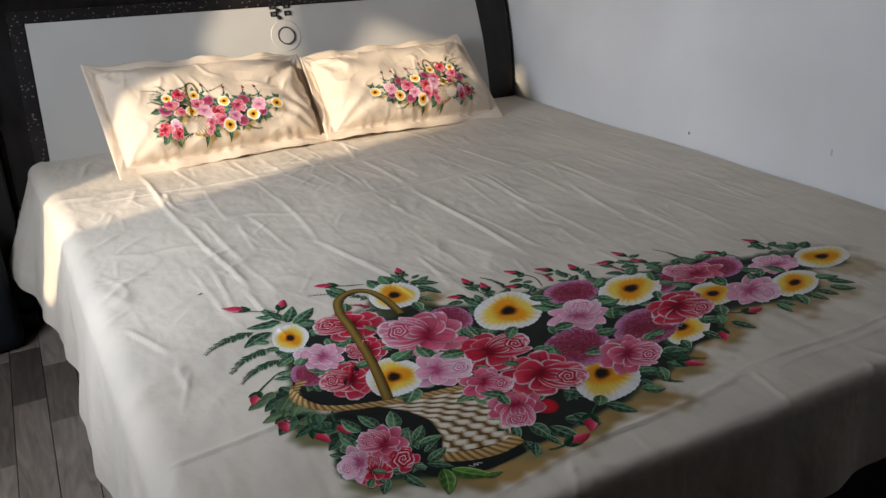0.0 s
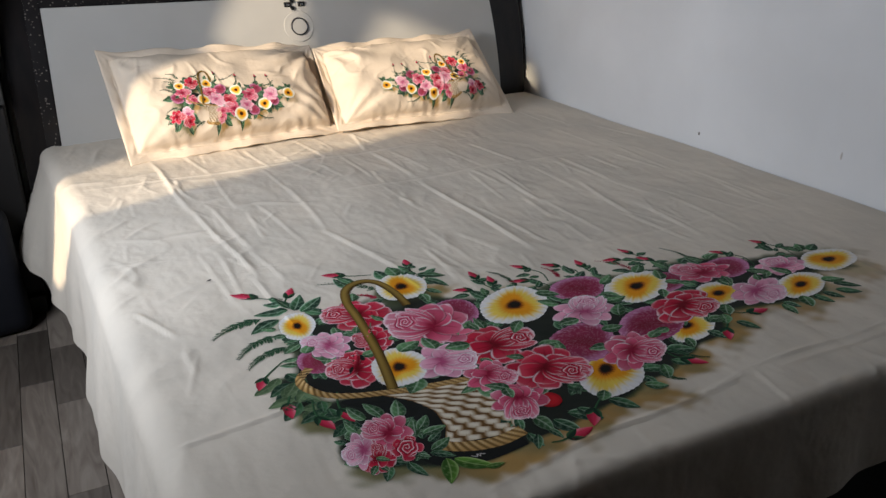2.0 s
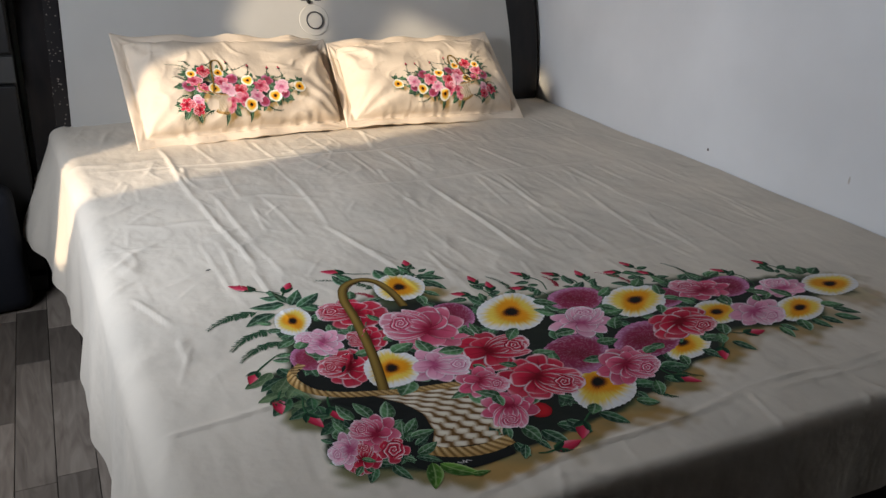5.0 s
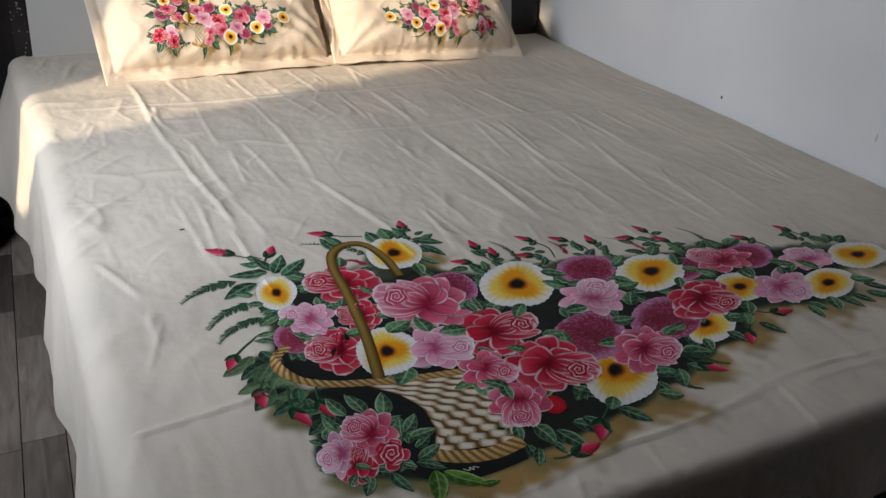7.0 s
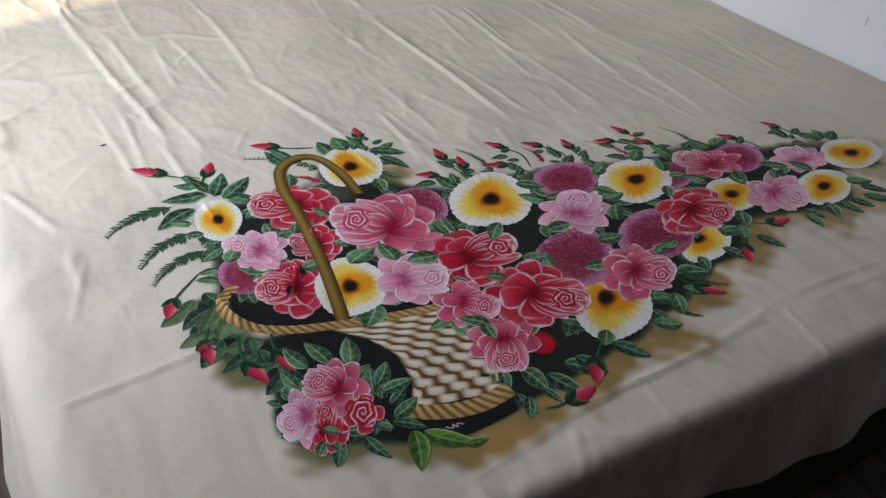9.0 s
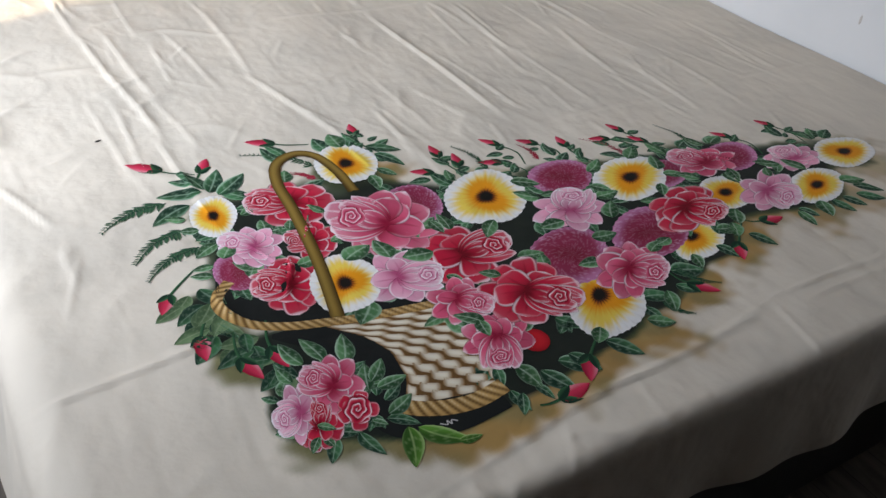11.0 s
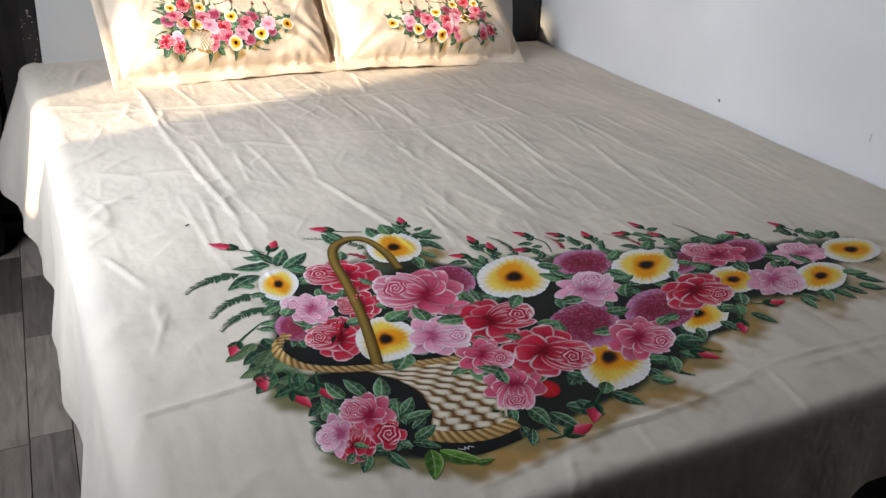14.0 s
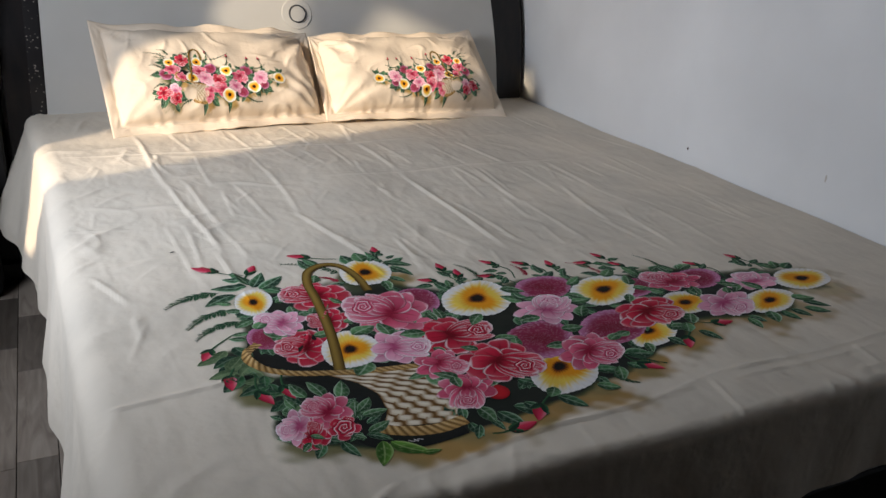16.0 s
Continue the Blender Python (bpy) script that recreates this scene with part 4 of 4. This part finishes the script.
    out.append(Shape("painted_scribble", 6.0).ribbon([(-0.447, -0.016), (-0.440, -0.021), (-0.438, -0.016), (-0.435, -0.022), (-0.433, -0.017), (-0.427, -0.021)], 0.0007, lambda s, b: np.broadcast_to(WHITE * 0.7, s.shape + (3,)), 24, 3))
    return out, centres


def ground_tint(x, y, centres, base, k=1.0):
    """Colour of the cloth round the flowers: dark green in the gaps, thinned green and ochre washes at the rim."""
    F, G, W = np.zeros(x.shape), np.zeros(x.shape), np.zeros(x.shape)
    for cx, cy, r in centres:
        d = (x - cx) ** 2 + (y - cy) ** 2
        F = F + np.exp(-(d / (1.25 * r) ** 2))
        G = np.maximum(G, np.exp(-(((x - cx - 0.014 * k) ** 2 + (y - cy + 0.040 * k) ** 2) / (1.55 * r) ** 2)))
        W = np.maximum(W, np.exp(-(d / (1.45 * r) ** 2)))
    rip = 0.10 * np.sin(x / k * 37 + 2 * np.sin(y / k * 29)) + 0.08 * np.sin(y / k * 53 + x / k * 21)
    blot = 0.5 + 0.30 * np.sin(x / k * 61 + 2.2 * np.sin(y / k * 47 + 1)) + 0.25 * np.sin(y / k * 83 + 1.7 * np.sin(x / k * 39))
    streak = 0.10 * np.sin(x / k * 160 + y / k * 90 + 3 * np.sin(y / k * 31)) + 0.07 * np.sin(y / k * 210 - x / k * 70 + 2 * np.sin(x / k * 43))
    rip = rip + 0.5 * streak
    ochre = mix(C(0.36, 0.20, 0.035), C(0.14, 0.13, 0.035), np.maximum(step(-0.40, -0.55, x / k), 0.55 * step(0.45, 1.0, blot)))
    col = mix(base, ochre, step(0.34, 0.80, G + rip + 0.16 * (blot - 0.5)) * (0.92 - 0.40 * step(0.25, 0.60, x / k)))
    col = mix(col, C(0.38, 0.36, 0.17), step(0.50, 0.72, W + rip) * 0.28)
    col = mix(col, C(0.030, 0.055, 0.020), step(0.60, 0.85, F + rip * 0.5) * 0.92)
    return mix(col, C(0.010, 0.014, 0.009), step(0.80, 1.00, F))


def lay(shapes, mapping, parent, origin, spread=0.00007, base=0.0005, join=()):
    """Lay painted shapes on a surface: mapping(x, y, lift) gives the place. Shapes named in join become one mesh."""
    o = np.array(origin)
    joined = {}
    for s in shapes:
        p, f, c, h = np.concatenate(s.p), np.concatenate(s.f), np.concatenate(s.c), np.concatenate(s.h)
        v = mapping(p[:, 0], p[:, 1], base + spread * s.tier + h) - o
        if s.name in join:
            joined.setdefault(s.name, []).append((v, f, c))
        elif s.name == "painted_rose":
            # the cup is the rose, its loose petals are parts of it
            n, k = np.cumsum([0] + [len(q) for q in s.p]), len(s.p) - 1
            whole = soup(s.name, v[n[k]:], s.f[k] - n[k], M_PAINT, parent, colours=s.c[k])
            for i in range(k):
                soup("petal", v[n[i]:n[i + 1]], s.f[i] - n[i], M_PAINT, whole, colours=s.c[i])
        else:
            soup(s.name, v, f, M_PAINT, parent, colours=c)
    for name, rows in joined.items():
        n = np.cumsum([0] + [len(r[0]) for r in rows])
        tagged(soup({"painted_leaf": "painted_foliage"}.get(name, "painted_wickerwork"), np.concatenate([r[0] for r in rows]), np.concatenate([r[1] + k for r, k in zip(rows, n)]), M_PAINT, parent, colours=np.concatenate([r[2] for r in rows])), kind="stuff")


SHAPES, CENTRES = painting()
EXTRA = [(-0.555, 0.165, 0.026), (-0.530, 0.150, 0.028), (-0.50, 0.14, 0.028), (-0.62, 0.27, 0.030), (-0.615, 0.20, 0.032), (-0.56, 0.13, 0.03), (-0.50, 0.02, 0.035), (-0.46, 0.0, 0.03), (-0.42, 0.0, 0.03), (-0.38, 0.0, 0.03), (-0.34, 0.005, 0.03), (-0.30, 0.01, 0.03), (-0.26, 0.02, 0.03), (-0.22, 0.03, 0.03), (-0.17, 0.04, 0.028), (-0.06, 0.07, 0.026), (0.02, 0.09, 0.024), (0.10, 0.11, 0.022)]
P = bedspread_points()
spread = grid_mesh("bedspread", P, M_COTTON, None, "", ground_tint(P[..., 0], P[..., 1], CENTRES + EXTRA, CREAM))
tagged(spread, "cream cotton bedspread painted with a flower basket, lightly creased", "bedspread")


def on_bed(x, y, lift):
    return np.stack([x, y, ZB + swell(x, y) + lift], -1)


lay(SHAPES, on_bed, spread, (0, 0, 0))
sp = Shape("dark_speck", 0).blob(-0.642, 0.734, 0.005, lambda t: 1 + 0.3 * np.sin(2 * t), lambda r, t: np.broadcast_to(C(0.03, 0.025, 0.02), r.shape + (3,)), 5, 14, 0.6)
lay([sp], on_bed, spread, (0, 0, 0))

# ---- pillows ----
PW, PH, FL = 0.70, 0.405, 0.034      # whole width and height with the flange


def pillow_shape(u, v, seed=0.0):
    """Half thickness of the pillow at (u, v), measured from its middle: a full body, pinched corners, creases running from them."""
    a, b = np.abs(u) / (PW / 2 - FL), np.abs(v) / (PH / 2 - FL)
    body = np.clip(1 - a ** 5, 0, 1) ** 0.5 * np.clip(1 - b ** 3.2, 0, 1) ** 0.5
    z = 0.004 + 0.086 * body * (1 - 0.55 * v / PH)
    for k, (cu, cv) in enumerate(((-1, 1), (1, 1), (-1, -1), (1, -1))):
        du, dv = u - cu * PW * 0.5, v - cv * PH * 0.5
        d, t = np.hypot(du, dv), np.arctan2(dv, du)
        z = z + (0.0024 + 0.0030 * ((k + int(seed)) % 2)) * (1.0 if k < 2 else 0.6) * np.sin(t * (13 + 3 * k) + seed * 3 + k + d * 5) * np.exp(-((d - 0.14) / 0.10) ** 2)
    z = z + np.clip(body * 2, 0, 1) * (0.0035 * np.sin(u * 19 + v * 33 + seed) + 0.0022 * np.sin(u * 47 - v * 29 + 2 * np.sin(v * 20) + seed * 2))
    z = z + np.clip(body * 2.5, 0, 1) * 0.0055 * pucker(u * 1.9, v * 1.9, seed)
    z = z - 0.0045 * np.exp(-((np.maximum(a, b) - 1.0) / 0.03) ** 2)
    hem = np.exp(-((np.maximum(a, b) - 0.97) / 0.07) ** 2)
    return z + hem * 0.0032 * np.sin((u + v) * 95 + 3 * np.sin(u * 31) + seed)


def slump(u, v, taper, scale, shear):
    """The pillow's sagged outline: one end shorter, the top drawn aside; its lower edge stays."""
    f = v / PH + 0.5
    return u - shear * f * np.clip(u / PW + 0.5, 0, 1), (f * scale * (1 + taper * u / PW) - 0.5) * PH


def pillow_map(m, seed, sag):
    def at(u, v, lift=0.0):
        u, v = np.asarray(u, dtype=float), np.asarray(v, dtype=float)
        bend = (0.010 * np.sin(u * 7 + seed) + 0.006 * np.sin(u * 33 + seed)) * (np.abs(v) / PH * 2) ** 4
        pts = np.stack([*slump(u, v, *sag), pillow_shape(u, v, seed) + lift + bend], -1)
        r = np.array(m.to_3x3())
        return pts @ r.T + np.array(m.translation)
    return at


def pillow(m, seed, sag, label):
    root = empty("pillow", label, "pillow", m.translation, "pillows on the bed")
    bpy.context.view_layer.update()
    u, v = np.meshgrid(np.linspace(-PW / 2, PW / 2, 160), np.linspace(-PH / 2, PH / 2, 100), indexing="ij")
    wob = 1 + (0.012 * np.sin(u * 31 + seed) + 0.008 * np.sin(u * 73 + 2 * np.sin(u * 17 + seed))) * (np.abs(v) / PH * 2) ** 4
    f = pillow_map(m, seed, sag)
    front = f(u, v * wob)
    back_pts = np.stack([*slump(u, v * wob, *sag), -0.55 * pillow_shape(u, v, seed + 2) + (0.010 * np.sin(u * 7 + seed) + 0.006 * np.sin(u * 33 + seed)) * (np.abs(v) / PH * 2) ** 4], -1)
    back = back_pts @ np.array(m.to_3x3()).T + np.array(m.translation)
    n, k = u.shape
    i = np.arange(n * k).reshape(n, k)
    q = np.stack([i[:-1, :-1], i[1:, :-1], i[1:, 1:], i[:-1, 1:]], -1).reshape(-1, 4)
    rim = np.concatenate([i[:, 0], i[-1, 1:], i[-2::-1, -1], i[0, -2:0:-1]])
    nxt = np.roll(rim, -1)
    sides = np.stack([rim, rim + n * k, nxt + n * k, nxt], -1)
    faces = np.concatenate([q, q[:, ::-1] + n * k, sides])
    verts = np.concatenate([front.reshape(-1, 3), back.reshape(-1, 3)]) - np.array(m.translation)
    col = np.tile(CREAM * np.array((1.03, 0.97, 0.92)), (len(verts), 1))
    soup("pillowcase", verts, faces, M_COTTON, root, colours=col)
    return root, f


def pillow_pose(x, y, z, yaw, lie, spin=0):
    return pose(x, y, z, 0, 0, yaw) @ pose(0, 0, 0, 90 - lie, 0, 0) @ pose(0, 0, 0, 0, 0, spin)


POSE_L = pillow_pose(-0.338, 1.822, 0.700, 6, 42)
POSE_R = pillow_pose(0.346, 1.838, 0.705, 2, 42, -1)
pillow_l, map_l = pillow(POSE_L, 0.7, (-0.13, 0.93, 0.0), "cream cotton pillow with flanged edge, painted basket, against headboard")
pillow_r, map_r = pillow(POSE_R, 3.1, (0.11, 0.865, 0.05), "cream cotton pillow with flanged edge, mirrored flower basket painting")

# ---- the smaller painting on the pillows ----
P_ANEMONES = [(-0.165, 0.080, 0.019), (-0.082, 0.082, 0.021), (-0.108, 0.018, 0.024), (0.000, 0.044, 0.023), (0.078, -0.016, 0.025), (0.165, 0.012, 0.025), (-0.005, -0.042, 0.025)]
P_POMPONS = [(-0.183, 0.032, 0.022), (-0.046, 0.056, 0.020), (0.062, 0.042, 0.024), (0.040, -0.034, 0.019), (0.110, -0.012, 0.017)]
P_ROSES = [  # x, y, radius, palette
    (-0.128, 0.082, 0.022, 0), (-0.156, 0.052, 0.024, 1), (-0.082, 0.052, 0.024, 1), (-0.145, 0.018, 0.020, 1), (-0.066, 0.012, 0.027, 2), (-0.024, 0.014, 0.024, 0),
    (-0.030, -0.018, 0.026, 1), (0.014, -0.018, 0.024, 2), (0.044, 0.018, 0.026, 1), (0.108, 0.020, 0.026, 2), (-0.066, -0.026, 0.018, 1), (-0.070, -0.050, 0.016, 1),
    (-0.194, -0.028, 0.022, 0), (-0.168, -0.020, 0.020, 2), (-0.170, -0.046, 0.017, 0),
]


def pillow_painting(flip):
    out, centres, sd = [], [], 300
    for rows, kind in ((P_ANEMONES, 0), (P_POMPONS, 1), (P_ROSES, 2)):
        for row in rows:
            x, y, r = row[0], row[1], row[2] * (0.82, 0.90, 0.92)[kind]
            sd += 1
            tier = 1 + (sd * 7 % 5) * 0.5
            if kind == 0:
                s = anemone(x, y, r, 3 + tier, sd, heart=0.25)
            elif kind == 1:
                s = pompon(x, y, r, tier, sd)
            else:
                s = rose(x, y, r, (sd * 1.7) % 6.28, (REDS, ROSY, PALE)[row[3]], 2 + tier, sd, 6)
            out.append(s)
            centres.append((x, y, r))
    rs = random.Random(9)
    for x, y, r in centres:
        for k in range(7):
            t, sd = rs.uniform(0, 6.28), sd + 1
            out.append(leaf(x + 0.75 * r * math.cos(t), y + 0.75 * r * math.sin(t), rs.uniform(0.018, 0.028), t + rs.uniform(-0.8, 0.8), 1.0 + 0.1 * k, sd))
    for x0, y0, x1, y1 in ((-0.17, 0.10, -0.23, 0.125), (-0.16, 0.11, -0.19, 0.135), (-0.13, 0.11, -0.08, 0.135), (-0.19, 0.00, -0.225, -0.01), (-0.20, -0.02, -0.23, -0.045), (-0.06, 0.09, 0.02, 0.115), (0.09, 0.05, 0.13, 0.07), (-0.12, -0.05, -0.16, -0.075), (0.05, -0.05, 0.10, -0.062), (-0.17, 0.09, -0.21, 0.105), (-0.19, 0.06, -0.225, 0.07), (-0.20, 0.04, -0.228, 0.03), (-0.06, 0.08, -0.05, 0.115), (0.0, 0.06, 0.01, 0.10), (0.06, 0.06, 0.075, 0.095), (0.11, 0.04, 0.115, 0.085), (0.16, 0.03, 0.16, 0.06), (-0.1, 0.09, -0.12, 0.118)):
        sd += 1
        out.append(fern(x0, y0, x1, y1, 1.0, sd, C(0.07, 0.15, 0.07), C(0.016, 0.05, 0.03), 0.011, 7))
    for x, y, dg in ((-0.05, 0.112, 90), (0.012, 0.095, 80), (0.115, 0.088, 90), (0.077, 0.090, 80)):
        t = radians(dg)
        out.append(bud(x, y, x + 0.013 * math.cos(t), y + 0.013 * math.sin(t), 2.5))
    for q in basket(0.33, 0.042, -0.060, 0.6):
        if q.name != "painted_basket_shadow":
            q.tier += 4.0 if q.name != "painted_handle" else 0.0
            out.append(q)
    if flip:
        for s in out:
            s.p = [q * np.array((-1.0, 1.0)) for q in s.p]
            s.f = [q[:, ::-1] for q in s.f]
    return out, [(-x if flip else x, y, r) for x, y, r in centres]


for root, f, flip, dx, dy in ((pillow_l, map_l, False, 0.002, -0.080), (pillow_r, map_r, True, 0.004, -0.082)):
    shapes, centres = pillow_painting(flip)

    def on_pillow(x, y, lift, f=f, dx=dx, dy=dy):
        return f(x + dx, y + dy, lift)

    lay(shapes, on_pillow, root, tuple(root.location), 0.00007, 0.0006, ("painted_leaf", "painted_cane"))
    me = [o for o in root.children if o.name.startswith("pillowcase")][0].data
    n = 160 * 100
    u, v = np.meshgrid(np.linspace(-PW / 2, PW / 2, 160), np.linspace(-PH / 2, PH / 2, 100), indexing="ij")
    col = ground_tint(u.ravel() - dx, v.ravel() - dy, centres, CREAM * np.array((1.03, 0.97, 0.92)), 0.33)
    full = np.empty(len(me.vertices) * 4, dtype=np.float32)
    me.color_attributes["paint"].data.foreach_get("color", full)
    full = full.reshape(-1, 4)
    full[:n, :3] = col
    me.color_attributes["paint"].data.foreach_set("color", full.ravel())

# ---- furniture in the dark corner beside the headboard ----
# wardrobe added to fill the dark corner; its near-black colour carries the shade
cab = empty("wardrobe", "assumed tall wardrobe, near-black to give the deep shade beside the headboard", "wardrobe", (-1.36, 2.0, 0))
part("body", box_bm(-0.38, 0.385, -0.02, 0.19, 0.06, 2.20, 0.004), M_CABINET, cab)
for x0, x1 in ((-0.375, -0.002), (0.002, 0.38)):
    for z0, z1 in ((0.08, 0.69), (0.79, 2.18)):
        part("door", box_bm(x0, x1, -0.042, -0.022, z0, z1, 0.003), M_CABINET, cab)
part("rail", box_bm(-0.38, 0.385, -0.045, -0.021, 0.70, 0.78, 0.003), M_GREYBOX, cab, "grey rail between the doors, its colour dimmed for the corner's shade")
part("plinth", box_bm(-0.38, 0.385, -0.05, 0.18, 0.0, 0.058, 0.003), M_GREYBOX, cab, "grey plinth, its colour dimmed for the corner's shade")

bag = empty("bag", "dark navy cloth bag on the floor beside the wardrobe", "bag", (-1.12, 1.86, 0))
bb = box_bm(-0.11, 0.10, -0.07, 0.08, 0.0, 0.40, 0.05, 4)
for v in bb.verts:
    v.co.x *= 1 - 0.35 * v.co.z
    v.co.y += 0.012 * math.sin(v.co.z * 21 + v.co.x * 17)
part("body", bb, M_NAVY, bag, smooth=True)
hb = bmesh.new()
ring = []
for k in range(15):
    a = math.pi * k / 14
    cx, cz = 0.05 * math.cos(a), 0.385 + 0.09 * math.sin(a)
    ring.append([hb.verts.new((cx + 0.006 * math.cos(q) * math.cos(a), 0.006 * math.sin(q), cz + 0.006 * math.cos(q) * math.sin(a))) for q in (0, 1.57, 3.14, 4.71)])
for r0, r1 in zip(ring, ring[1:]):
    for k in range(4):
        hb.faces.new((r0[k], r0[(k + 1) % 4], r1[(k + 1) % 4], r1[k]))
part("strap", hb, M_NAVY, bag, smooth=True)

# ---- floor strips, laid lengthwise along the bed ----
SW = 0.088
strip_meshes = []
for L in (0.34, 0.42, 0.50, 0.58):
    me = bpy.data.meshes.new("floor_strip")
    bm = box_bm(0.0009, SW - 0.0009, 0.0009, L - 0.0009, -0.004, 0.0, 0.0008, 1)
    bm.to_mesh(me)
    bm.free()
    me.materials.append(M_STRIP)
    strip_meshes.append((L, me))
rs = random.Random(11)
far = bmesh.new()
count = 0
for i in range(51):
    x = RX - (i + 1) * SW
    if x < WX:
        break
    y = FY - rs.uniform(0, 0.3)
    near = -1.25 < x < -0.82
    while y < BY:
        L, me = rs.choice(strip_meshes)
        L2 = min(L, BY - y)
        if near and y > -0.3 and L2 > 0.05:
            ob = new("floor_strip", me)
            ob.parent = floor
            ob.location, ob.scale = (x, y, 0), (1, L2 / L, 1)
            count += 1
        elif L2 > 0.01 and y + L2 > FY + 0.01:
            y0 = max(y, FY)
            a = [far.verts.new(p) for p in ((x + 0.0006, y0 + 0.0006, 0), (x + SW - 0.0006, y0 + 0.0006, 0), (x + SW - 0.0006, y + L2 - 0.0006, 0), (x + 0.0006, y + L2 - 0.0006, 0))]
            far.faces.new(a)
        y += L
tagged(part("floor_strips", far, M_STRIP, floor), kind="stuff")
